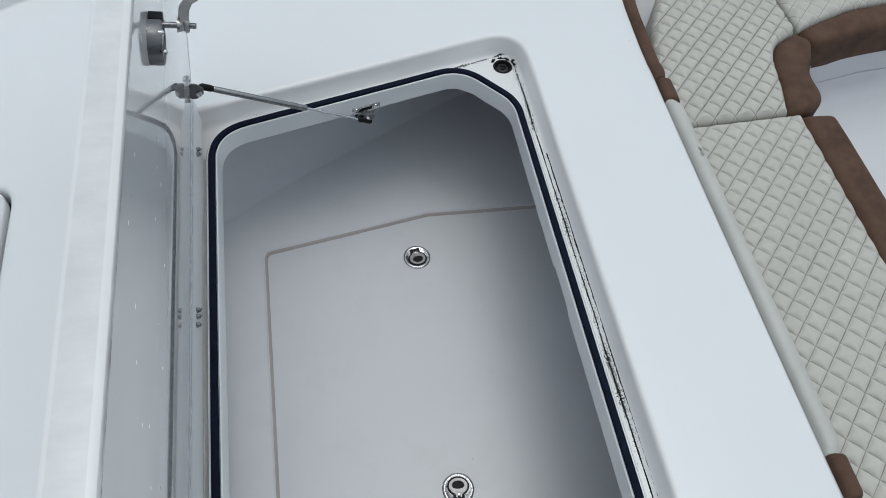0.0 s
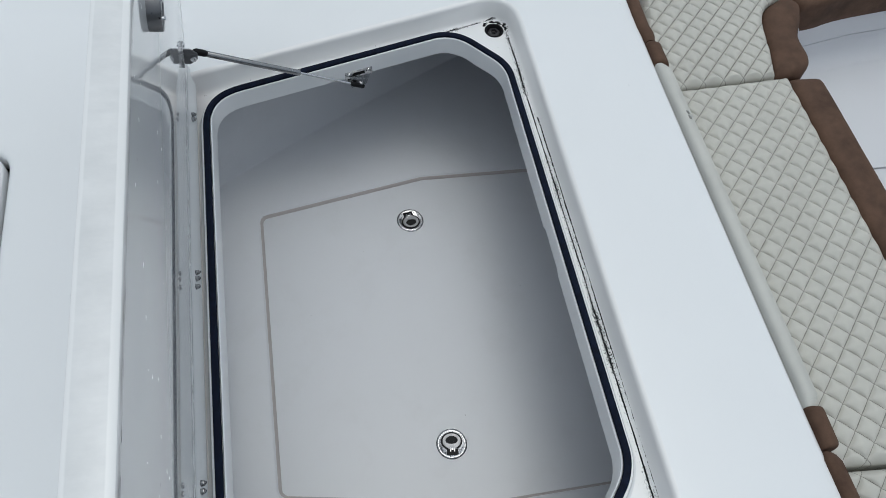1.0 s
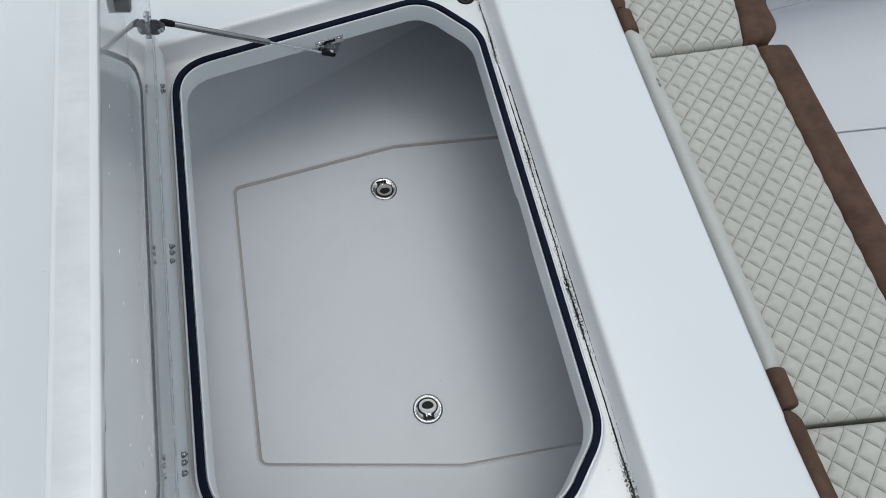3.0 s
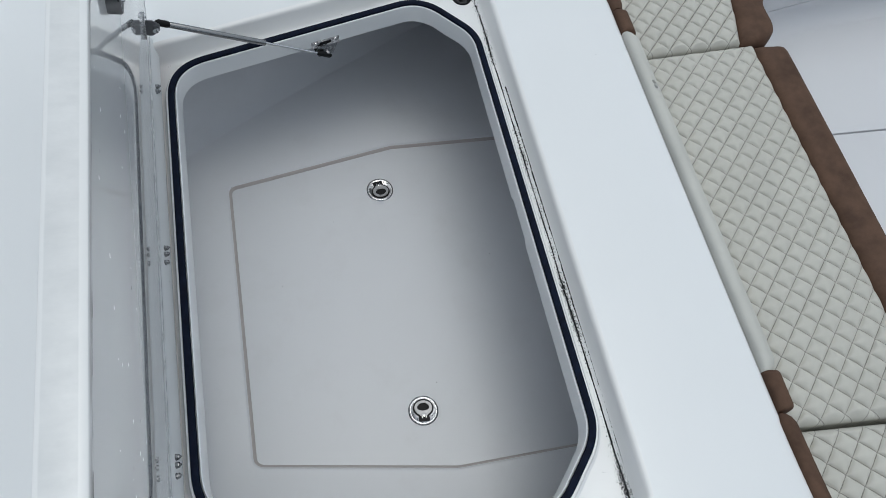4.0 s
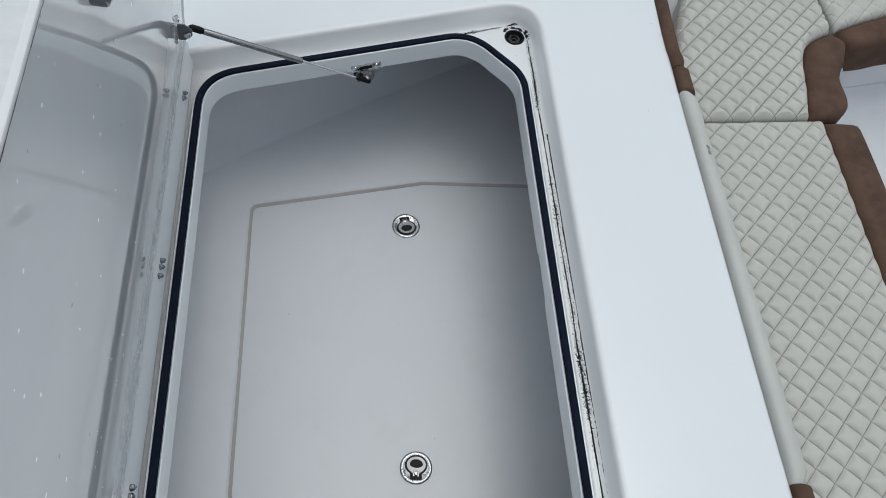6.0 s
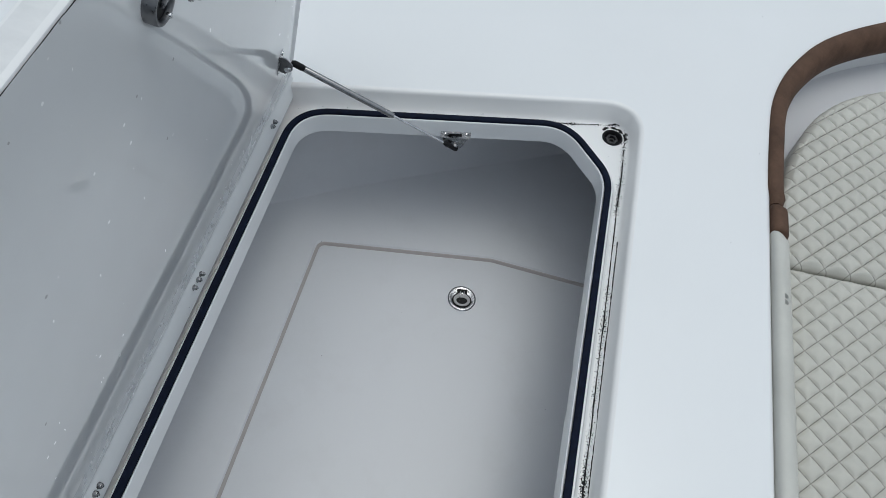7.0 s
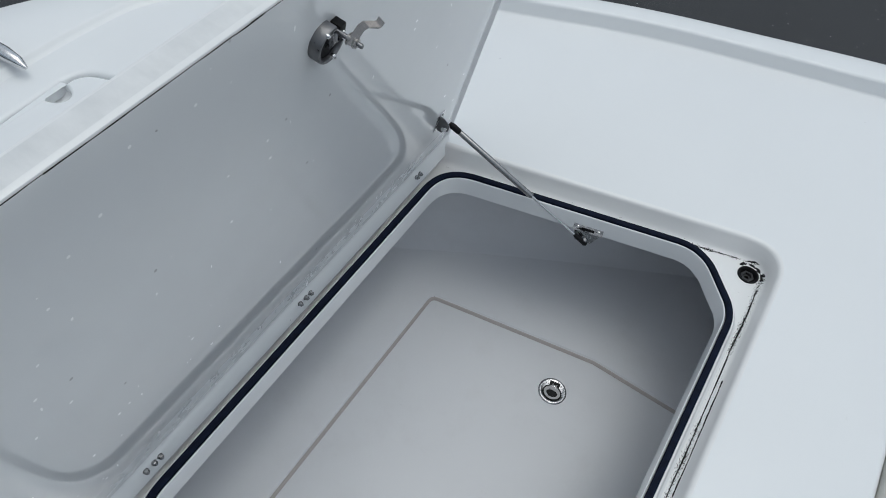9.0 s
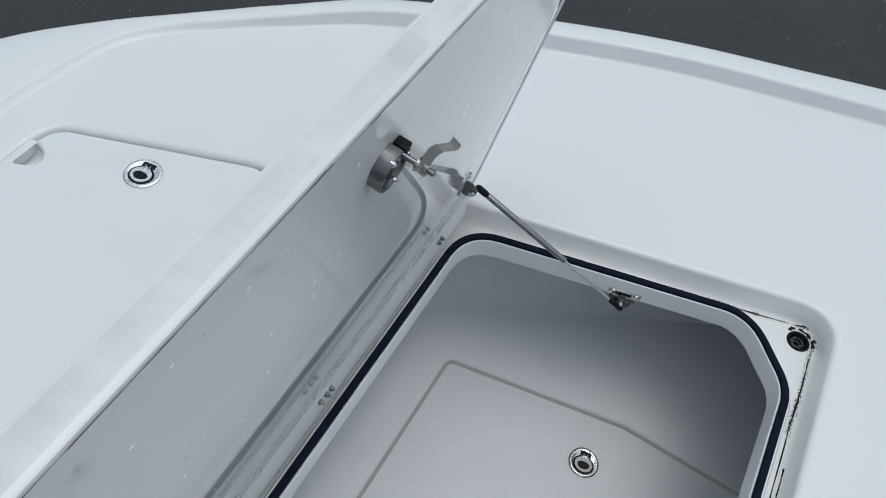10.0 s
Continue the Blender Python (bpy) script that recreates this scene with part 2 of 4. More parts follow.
def lid_edge_material():
    """Rim of the lid: hazy rubbed streaks across its middle, a cleaner bead along both edges."""
    m = gelcoat("lid_rim", col=(0.80, 0.80, 0.80), rough=0.3, specks=False)
    nt = m.node_tree
    b = nt.nodes["Principled BSDF"]
    base = b.inputs["Base Color"].links[0].from_socket
    v = obj_coords(nt)
    mp = nt.nodes.new("ShaderNodeMapping")
    mp.inputs["Scale"].default_value = (6, 15, 6)
    nt.links.new(v, mp.inputs[0])
    streak = noise_tex(nt, mp.outputs[0], 3.0, 5, 0.65)
    cloud = noise_tex(nt, v, 16.0, 4, 0.6)
    dot = nt.nodes.new("ShaderNodeVectorMath")
    dot.operation = "DOT_PRODUCT"
    dot.inputs[1].default_value = (0.9895, 0, -0.1444)
    nt.links.new(v, dot.inputs[0])
    depth = math_n(nt, "ABSOLUTE", math_n(nt, "ADD", dot.outputs["Value"], 0.0205))
    inside = math_n(nt, "DIVIDE", math_n(nt, "SUBTRACT", 0.0145, depth), 0.003, True)
    haze = math_n(nt, "MULTIPLY", math_n(nt, "ADD", math_n(nt, "MULTIPLY", streak, 0.50), math_n(nt, "MULTIPLY", cloud, 0.70)), inside)
    fac = ramp(nt, haze, [(0.40, (0, 0, 0)), (0.80, (0.62, 0.62, 0.62))])
    nt.links.new(mixed(nt, fac, base, (0.54, 0.55, 0.555)), b.inputs["Base Color"])
    nt.links.new(mixed(nt, fac, (0.28, 0.28, 0.28), (0.55, 0.55, 0.55)), b.inputs["Roughness"])
    return m


def lid_face_material():
    """Glossy liner of the lid with dried water spots."""
    m, nt, b = mat_base("lid_gloss_liner")
    v = obj_coords(nt)
    vor = add(nt, "ShaderNodeTexVoronoi", Scale=34.0)
    nt.links.new(v, vor.inputs["Vector"])
    drop = math_n(nt, "LESS_THAN", math_n(nt, "SUBTRACT", vor.outputs["Distance"], math_n(nt, "MULTIPLY", noise_tex(nt, v, 55.0, 3), 0.10)), 0.035)
    mp = nt.nodes.new("ShaderNodeMapping")
    mp.inputs["Scale"].default_value = (1.0, 1.0, 0.28)
    nt.links.new(v, mp.inputs[0])
    vor2 = add(nt, "ShaderNodeTexVoronoi", Scale=62.0)
    nt.links.new(mp.outputs[0], vor2.inputs["Vector"])
    sep = nt.nodes.new("ShaderNodeSeparateXYZ")
    nt.links.new(v, sep.inputs[0])
    low = math_n(nt, "SUBTRACT", 1.0, math_n(nt, "DIVIDE", math_n(nt, "ABSOLUTE", math_n(nt, "SUBTRACT", sep.outputs["Z"], 0.085)), 0.050), True)
    drip = math_n(nt, "LESS_THAN", vor2.outputs["Distance"], math_n(nt, "ADD", math_n(nt, "MULTIPLY", low, 0.14), 0.085))
    sel = math_n(nt, "GREATER_THAN", noise_tex(nt, v, 6.0, 2), 0.56)
    sel2 = math_n(nt, "GREATER_THAN", noise_tex(nt, v, 13.0, 2), math_n(nt, "SUBTRACT", 0.58, math_n(nt, "MULTIPLY", low, 0.20)))
    spots = math_n(nt, "MAXIMUM", math_n(nt, "MULTIPLY", drop, sel), math_n(nt, "MULTIPLY", drip, sel2))
    n = noise_tex(nt, v, 3.0, 4)
    base = ramp(nt, n, [(0.3, (0.72, 0.73, 0.74)), (0.7, (0.77, 0.78, 0.79))])
    vor3 = add(nt, "ShaderNodeTexVoronoi", Scale=21.0)
    nt.links.new(v, vor3.inputs["Vector"])
    speck = math_n(nt, "MULTIPLY", math_n(nt, "LESS_THAN", vor3.outputs["Distance"], 0.055), math_n(nt, "GREATER_THAN", noise_tex(nt, v, 4.0, 1), 0.5))
    base = mixed(nt, math_n(nt, "MULTIPLY", speck, 0.42), base, (0.12, 0.11, 0.10))
    nt.links.new(mixed(nt, math_n(nt, "MULTIPLY", spots, 0.9), base, (0.86, 0.86, 0.86)), b.inputs["Base Color"])
    shine = ramp(nt, n, [(0.3, (0.05,) * 3), (0.8, (0.10,) * 3)])
    scum = math_n(nt, "MULTIPLY", low, math_n(nt, "GREATER_THAN", noise_tex(nt, v, 22.0, 5, 0.7), 0.46))
    nt.links.new(mixed(nt, math_n(nt, "MAXIMUM", spots, math_n(nt, "MULTIPLY", scum, 0.55)), shine, (0.6, 0.6, 0.6)), b.inputs["Roughness"])
    nt.links.new(math_n(nt, "MULTIPLY", math_n(nt, "SUBTRACT", 1.0, math_n(nt, "MAXIMUM", spots, scum)), 0.5), b.inputs["Coat Weight"])
    b.inputs["Coat Roughness"].default_value = 0.02
    bump(nt, b, noise_tex(nt, v, 5.0, 1), 0.03, 0.01)
    return m


M_LID_EDGE = lid_edge_material()
M_LID_FACE = lid_face_material()


def asphalt_material():
    m, nt, b = mat_base("asphalt")
    v = obj_coords(nt)
    n1 = noise_tex(nt, v, 90.0, 6, 0.7)
    n2 = noise_tex(nt, v, 1.2, 4)
    base = mixed(nt, n2, (0.024, 0.0255, 0.029), (0.046, 0.048, 0.053))
    base = mixed(nt, ramp(nt, n1, [(0.56, (0, 0, 0)), (0.72, (1, 1, 1))]), base, (0.13, 0.13, 0.135))
    vor = add(nt, "ShaderNodeTexVoronoi", Scale=14.0)
    nt.links.new(v, vor.inputs["Vector"])
    base = mixed(nt, math_n(nt, "LESS_THAN", vor.outputs["Distance"], 0.07), base, (0.30, 0.30, 0.30))
    nt.links.new(base, b.inputs["Base Color"])
    b.inputs["Roughness"].default_value = 0.85
    bump(nt, b, n1, 0.6, 0.006)
    return m


M_ASPHALT = asphalt_material()


# ---- mesh helpers ----
def smooth_mesh(me, angle=40):
    for p in me.polygons:
        p.use_smooth = True
    me.set_sharp_from_angle(angle=radians(angle))


def part(name, bm, material, parent=None, label="", angle=40):
    bmesh.ops.remove_doubles(bm, verts=bm.verts, dist=1e-5)
    bmesh.ops.recalc_face_normals(bm, faces=bm.faces)
    me = bpy.data.meshes.new(name)
    bm.to_mesh(me)
    bm.free()
    me.materials.append(material)
    smooth_mesh(me, angle)
    ob = new(name, me)
    if parent is not None:
        ob.parent = parent
    if label:
        ob["label"] = label
    return ob


def empty(name, m=None):
    ob = new(name)
    ob.empty_display_size = 0.05
    if m is not None:
        ob.matrix_world = m
    return ob


def fillet(points, radii, n=10):
    """Closed polygon with rounded corners; every corner gives n+1 points, so loops of like polygons match."""
    out = []
    k = len(points)
    for i, p in enumerate(points):
        p = Vector(p)
        a = (Vector(points[i - 1]) - p)
        b = (Vector(points[(i + 1) % k]) - p)
        la, lb = a.length, b.length
        a.normalize(), b.normalize()
        ang = a.angle(b)
        r = radii[i] if isinstance(radii, (list, tuple)) else radii
        d = min(r / math.tan(ang / 2), la * 0.49, lb * 0.49)
        p0, p1 = p + a * d, p + b * d
        for j in range(n + 1):
            s = j / n
            q = p0 * (1 - s) ** 2 + p * 2 * s * (1 - s) * 0.999 + p1 * s * s
            out.append(q)
    return out


def offset_loop(pts, d):
    """Moves a counter-clockwise closed loop outwards by d."""
    k = len(pts)
    out = []
    for i in range(k):
        a, p, b = pts[i - 1], pts[i], pts[(i + 1) % k]
        t = (b - a)
        t = Vector((t.x, t.y)).normalized()
        out.append(Vector((p.x + t.y * d, p.y - t.x * d)))
    return out


def ccw(pts):
    area = sum(a.x * b.y - b.x * a.y for a, b in zip(pts, pts[1:] + pts[:1]))
    return pts if area > 0 else pts[::-1]


def loft(bm, rings, closed=True):
    """Joins rings of 3D points with quads. Returns the rings' vertices."""
    vs = [[bm.verts.new(p) for p in ring] for ring in rings]
    for a, b in zip(vs, vs[1:]):
        n = len(a)
        for i in range(n if closed else n - 1):
            j = (i + 1) % n
            bm.faces.new((a[i], a[j], b[j], b[i]))
    return vs


def ring_at(pts, z):
    return [(p.x, p.y, z if not callable(z) else z(p)) for p in pts]


def fill(bm, loops):
    """Fills the area between vertex loops with triangles."""
    edges = []
    for lp in loops:
        for a, b in zip(lp, lp[1:] + lp[:1]):
            e = bm.edges.get((a, b)) or bm.edges.new((a, b))
            edges.append(e)
    bmesh.ops.triangle_fill(bm, use_beauty=True, use_dissolve=False, edges=edges)


def catmull(pts, n=8, closed=False):
    pts = [Vector(p) for p in pts]
    k = len(pts)
    out = []
    for i in range(k if closed else k - 1):
        p1, p2 = pts[i], pts[(i + 1) % k]
        p0 = pts[i - 1] if (closed or i) else p1 * 2 - p2
        p3 = pts[(i + 2) % k] if (closed or i + 2 < k) else p2 * 2 - p1
        for j in range(n):
            t = j / n
            out.append(0.5 * (2 * p1 + (p2 - p0) * t + (2 * p0 - 5 * p1 + 4 * p2 - p3) * t * t + (3 * p1 - p0 - 3 * p2 + p3) * t ** 3))
    if not closed:
        out.append(pts[-1])
    return out


def box(bm, lo, hi, bevel=0.0, m=None):
    r = bmesh.ops.create_cube(bm, size=1.0)
    vs = r["verts"]
    for v in vs:
        v.co = Vector([l + (c + 0.5) * (h - l) for l, h, c in zip(lo, hi, v.co)])
    if bevel:
        es = list({e for v in vs for e in v.link_edges})
        g = bmesh.ops.bevel(bm, geom=es, offset=bevel, segments=2, affect="EDGES", profile=0.6)
        vs = list({v for f in g["faces"] for v in f.verts} | {v for v in vs if v.is_valid})
    if m is not None:
        bmesh.ops.transform(bm, matrix=m, verts=vs)


def lathe(bm, prof, n=32, m=None):
    """Turns (radius, height) points about z."""
    rings = []
    for r, z in prof:
        rings.append([Vector((r * math.cos(2 * math.pi * i / n), r * math.sin(2 * math.pi * i / n), z)) for i in range(n)])
    if m is not None:
        rings = [[m @ p for p in ring] for ring in rings]
    vs = loft(bm, rings)
    for ring, (r, z) in ((vs[0], prof[0]), (vs[-1], prof[-1])):
        if r > 1e-6:
            bm.faces.new(ring)


def tube(bm, pts, r, n=12, caps=True):
    pts = [Vector(p) for p in pts]
    rings = []
    up = Vector((0, 0, 1))
    for i, p in enumerate(pts):
        t = (pts[min(i + 1, len(pts) - 1)] - pts[max(i - 1, 0)]).normalized()
        if abs(t.dot(up)) > 0.95:
            up = Vector((1, 0, 0))
        s = t.cross(up).normalized()
        w = s.cross(t)
        rr = r[i] if isinstance(r, (list, tuple)) else r
        rings.append([p + (s * math.cos(2 * math.pi * k / n) + w * math.sin(2 * math.pi * k / n)) * rr for k in range(n)])
    vs = loft(bm, rings)
    if caps:
        bm.faces.new(vs[0])
        bm.faces.new(vs[-1])


def frame_from(origin, zaxis, xaxis):
    z = Vector(zaxis).normalized()
    x = Vector(xaxis)
    x = (x - z * x.dot(z)).normalized()
    y = z.cross(x)
    m = Matrix((x, y, z)).transposed().to_4x4()
    m.translation = Vector(origin)
    return m


# ---- plan ----
DECK_Z = 0.038
GUT_Z = -0.014
MID = -0.487                                 # the boat's centre line
V2 = Vector

GASKET = ccw(fillet([(0, -0.0235), (0.585, 0.1135), (0.694, -0.012), (0.694, -0.965), (0.585, -1.090), (0, -0.985)],
                    [0.10, 0.10, 0.10, 0.10, 0.10, 0.10], 10))
GUTTER = ccw(fillet([(-0.108, -0.005), (0.739, 0.193), (0.739, -1.167), (-0.108, -1.028)], [0.04, 0.075, 0.085, 0.04], 12))


def rail_z(p):
    """Height of the toe rail, which runs out towards the bow."""
    k = min(1.0, max(0.0, (p.x + 0.92) / 0.57))
    return DECK_Z + 0.015 + 0.028 * k * k * (3 - 2 * k)


LOUNGE_MID = MID


def mirror_y(pts, mid=LOUNGE_MID):
    return [Vector((p[0], 2 * mid - p[1])) for p in pts]


_half = [Vector(p) for p in [(3.6, 1.02), (2.6, 0.98), (1.9, 0.880), (1.60, 0.808), (1.362, 0.703), (1.188, 0.580), (1.091, 0.453), (1.038, 0.320), (1.023, 0.163), (1.018, -0.062), (1.017, MID)]]
_full = _half + mirror_y(_half[:-1])[::-1]
LOUNGE = catmull(_full, 8)                     # open curve round the forward end of the cockpit

FOOT_HALF = [(3.6, 1.20), (2.2, 1.12), (1.4, 0.99), (0.869, 0.861), (0.498, 0.767), (0.222, 0.690), (-0.046, 0.585), (-0.438, 0.408), (-0.654, 0.241), (-0.754, 0.153), (-0.847, 0.063), (-0.912, -0.045), (-0.934, -0.193), (-0.941, -0.337), (-0.943, MID)]
EDGE_HALF = [(3.6, 1.30), (2.2, 1.22), (1.4, 1.09), (0.828, 0.955), (0.457, 0.847), (0.18, 0.761), (-0.088, 0.650), (-0.475, 0.466), (-0.69, 0.296), (-0.79, 0.205), (-0.885, 0.112), (-0.98, 0.010), (-1.10, -0.150), (-1.18, -0.330), (-1.205, MID)]


def whole(half, mid=MID):
    h = [Vector(p) for p in half]
    return catmull(h + mirror_y(h[:-1], mid)[::-1], 6)


FOOT = whole(FOOT_HALF)
EDGE = whole(EDGE_HALF)

BOW_LID = ccw(fillet([(-0.836, -0.300), (-0.392, -0.133), (-0.392, -0.870), (-0.836, -0.703)], [0.065, 0.045, 0.045, 0.065], 8))


# ---- ground ----
bm = bmesh.new()
loft(bm, [[(-400, -400, -1.9), (-400, 400, -1.9)], [(400, -400, -1.9), (400, 400, -1.9)]], closed=False)
tagged(part("ground", bm, M_ASPHALT), "dark grey asphalt yard under the boat", "ground", kind="structure")

# ---- hull, rail and deck ----
bm = bmesh.new()
def shrink(pts, dx, dy, z):
    return [(-0.2 + (p.x + 0.2) * dx if p.x < 0 else p.x, MID + (p.y - MID) * dy, z) for p in pts]


def outward(pts, d):
    """Moves an open curve that runs from aft port round the bow outwards."""
    out = []
    for i, p in enumerate(pts):
        a, b = pts[max(i - 1, 0)], pts[min(i + 1, len(pts) - 1)]
        t = (b - a).normalized()
        out.append(Vector((p.x + t.y * d, p.y - t.x * d)))
    return out


_side = 1.0 if outward(FOOT, 0.01)[0].y > FOOT[0].y else -1.0
fo = lambda d: outward(FOOT, d * _side)
rz = lambda dz: (lambda p: rail_z(p) + dz)
rings = [ring_at(FOOT, DECK_Z), ring_at(fo(0.004), DECK_Z + 0.001), ring_at(fo(0.008), DECK_Z + 0.005),
         ring_at(fo(0.013), rz(-0.008)), ring_at(fo(0.017), rz(-0.002)), ring_at(fo(0.024), rz(0))]
eo = lambda d: outward(EDGE, d * _side)
rings += [ring_at(eo(-0.010), rz(0)), ring_at(eo(-0.003), rz(-0.003)), ring_at(eo(0.0), rz(-0.012)),
          ring_at(eo(0.006), rz(-0.06)), ring_at(eo(0.004), rz(-0.10)), ring_at(eo(-0.02), -0.30),
          shrink(EDGE, 0.9, 0.9, -0.7), shrink(EDGE, 0.75, 0.7, -1.2), shrink(EDGE, 0.6, 0.3, -1.6), shrink(EDGE, 0.55, 0.02, -1.75)]
loft(bm, rings, closed=False)
hull = part("hull", bm, M_RAIL, None, angle=50)
tagged(hull, "white moulded boat hull with a raised toe rail", "hull", kind="structure")

bm = bmesh.new()
deck_outer = [bm.verts.new((p.x, p.y, DECK_Z)) for p in FOOT]
lou = [bm.verts.new((p.x, p.y, DECK_Z)) for p in LOUNGE]
# outer boundary runs round the bow, then back along the cockpit opening
gut_top = offset_loop(GUTTER, 0.013)
gt = [bm.verts.new((p.x, p.y, DECK_Z)) for p in gut_top]
bow_out = offset_loop(BOW_LID, 0.024)
bo = [bm.verts.new((p.x, p.y, DECK_Z)) for p in bow_out]
fill(bm, [deck_outer + lou[::-1], gt, bo])
# rolled lip into the cockpit
_ls = 1.0 if outward(LOUNGE, 0.01)[40].x > LOUNGE[40].x else -1.0
li = lambda d: outward(LOUNGE, d * _ls)
loft(bm, [ring_at(LOUNGE, DECK_Z), ring_at(li(0.004), DECK_Z - 0.001), ring_at(li(0.009), DECK_Z - 0.005), ring_at(li(0.012), DECK_Z - 0.012),
          ring_at(li(0.013), -0.10), ring_at(li(0.015), -0.36)], closed=False)
# rounded edge of the forward hatch's gap
loft(bm, [ring_at(bow_out, DECK_Z), ring_at(offset_loop(BOW_LID, 0.016), DECK_Z - 0.0015), ring_at(offset_loop(BOW_LID, 0.0105), DECK_Z - 0.006), ring_at(offset_loop(BOW_LID, 0.008), DECK_Z - 0.014),
          ring_at(offset_loop(BOW_LID, 0.007), DECK_Z - 0.050), ring_at(offset_loop(BOW_LID, -0.12), DECK_Z - 0.052)])
deck = part("deck", bm, M_DECK, None)
tagged(deck, "glossy white fibreglass foredeck with a few dirt specks", "deck", kind="structure")

# ---- gutter round the locker opening ----
bm = bmesh.new()
g = lambda d: offset_loop(GUTTER, d)
prof = [(0.013, DECK_Z), (0.008, DECK_Z - 0.0006), (0.004, DECK_Z - 0.003), (0.0015, DECK_Z - 0.008), (-0.0045, GUT_Z + 0.014), (-0.0065, GUT_Z + 0.007), (-0.0105, GUT_Z + 0.002), (-0.0165, GUT_Z)]
loft(bm, [ring_at(g(d), z) for d, z in prof])
inner = offset_loop(GASKET, 0.021)
a = [bm.verts.new((p.x, p.y, GUT_Z)) for p in g(-0.0165)]
b = [bm.verts.new((p.x, p.y, GUT_Z)) for p in inner]
dr = [bm.verts.new((DRAIN[0] + 0.0235 * math.cos(t), DRAIN[1] + 0.0235 * math.sin(t), GUT_Z)) for t in [2 * math.pi * i / 32 for i in range(32)]]
fill(bm, [a, b, dr])
gutter = part("deck_gutter", bm, M_GUTTER, None)
tagged(gutter, "white drain gutter with black mildew round the locker opening", "gutter", kind="structure")

# ---- coaming lip that carries the gasket ----


def ragged(z):
    def f(p):
        w = 0.0
        if p.x > 0.55 and -0.555 < p.y < -0.435:
            w = 0.008 * min(1, (p.y + 0.555) / 0.01, (-0.435 - p.y) / 0.01)
        return z + w + (0.0015 * noise.noise((p.x * 40, p.y * 40, 3)) if p.x > 0.5 else 0)
    return f


def dense(pts, step=0.012):
    out = []
    for p, q in zip(pts, pts[1:] + pts[:1]):
        n = max(1, int((q - p).length / step))
        out += [p + (q - p) * (i / n) for i in range(n)]
    return out


GD = dense(GASKET)
go = lambda d: offset_loop(GD, d)
bm = bmesh.new()
loft(bm, [ring_at(offset_loop(GASKET, 0.021), GUT_Z), ring_at(offset_loop(GASKET, 0.0175), GUT_Z + 0.0025), ring_at(offset_loop(GASKET, 0.0145), GUT_Z + 0.008), ring_at(offset_loop(GASKET, 0.0125), 0.0045), ring_at(offset_loop(GASKET, 0.0105), 0.0075), ring_at(offset_loop(GASKET, 0.0075), 0.0075), ring_at(offset_loop(GASKET, 0.0070), 0.0055), ring_at(offset_loop(GASKET, -0.0075), 0.0055)])
loft(bm, [ring_at(go(-0.0075), 0.0055), ring_at(go(-0.0080), 0.009), ring_at(go(-0.0095), 0.0105), ring_at(go(-0.0115), 0.009), ring_at(go(-0.0125), 0.004),
          ring_at(go(-0.0145), ragged(-0.036)), ring_at(go(-0.0125), ragged(-0.038)), ring_at(go(0.004), -0.034)])
coaming = part("hatch_coaming", bm, M_COAMING, None)
tagged(coaming, "white upstand lip round the locker opening with a ragged cut edge", "coaming", kind="structure")

bm = bmesh.new()
loft(bm, [ring_at(offset_loop(GASKET, d), z) for d, z in [(0.0060, 0.0055), (0.0068, 0.010), (0.0060, 0.0135), (0.0025, 0.0155), (-0.0025, 0.0155), (-0.0062, 0.0135), (-0.0072, 0.010), (-0.0065, 0.0055)]])
tagged(part("hatch_gasket", bm, M_GASKET), "dark navy rubber seal round the locker opening", "gasket")

# ---- locker liner ----
FLOOR_Z0, FLOOR_SLOPE = -0.3427, -0.0472


def floor_z(x):
    return FLOOR_Z0 + FLOOR_SLOPE * x


PANEL = ccw(fillet([(0.066, -0.126), (0.493, -0.046), (0.95, -0.050), (0.95, -0.910), (0.493, -0.908), (0.062, -0.827)], [0.02, 0.04, 0.05, 0.05, 0.04, 0.02], 8))
bm = bmesh.new()
pz = lambda dz: (lambda p: floor_z(p.x) + dz)
rg = loft(bm, [ring_at(offset_loop(PANEL, 0.014), pz(0.010)), ring_at(offset_loop(PANEL, 0.009), pz(0.0095)), ring_at(offset_loop(PANEL, 0.005), pz(0.007)), ring_at(offset_loop(PANEL, 0.002), pz(0.003)), ring_at(PANEL, pz(0.0))])
fill(bm, [rg[-1]])
_wh = [Vector(p) for p in [(-0.44, -0.285), (-0.20, -0.127), (-0.054, -0.032), (0.094, 0.063), (0.282, 0.175), (0.463, 0.276), (0.646, 0.376), (0.82, 0.455), (0.93, 0.485), (0.975, 0.43), (0.98, 0.20), (0.98, MID)]]
WALL = ccw(catmull(_wh + mirror_y(_wh[:-1], MID)[::-1], 6, closed=True))
w = lambda d: offset_loop(WALL, d)
fz = lambda dz: (lambda p: floor_z(p.x) + dz)
outer = [bm.verts.new((p.x, p.y, floor_z(p.x) + 0.010)) for p in w(-0.006)]
fill(bm, [outer, rg[0]])


def flare(d0, d1, t, z1):
    """Ring part of the way from the floor up to the underside of the deck."""
    return [(min(a.x + (b.x - a.x) * t, 0.985), a.y + (b.y - a.y) * t, (floor_z(a.x) + 0.010) * (1 - t) + z1 * t) for a, b in zip(w(d0), w(d1))]


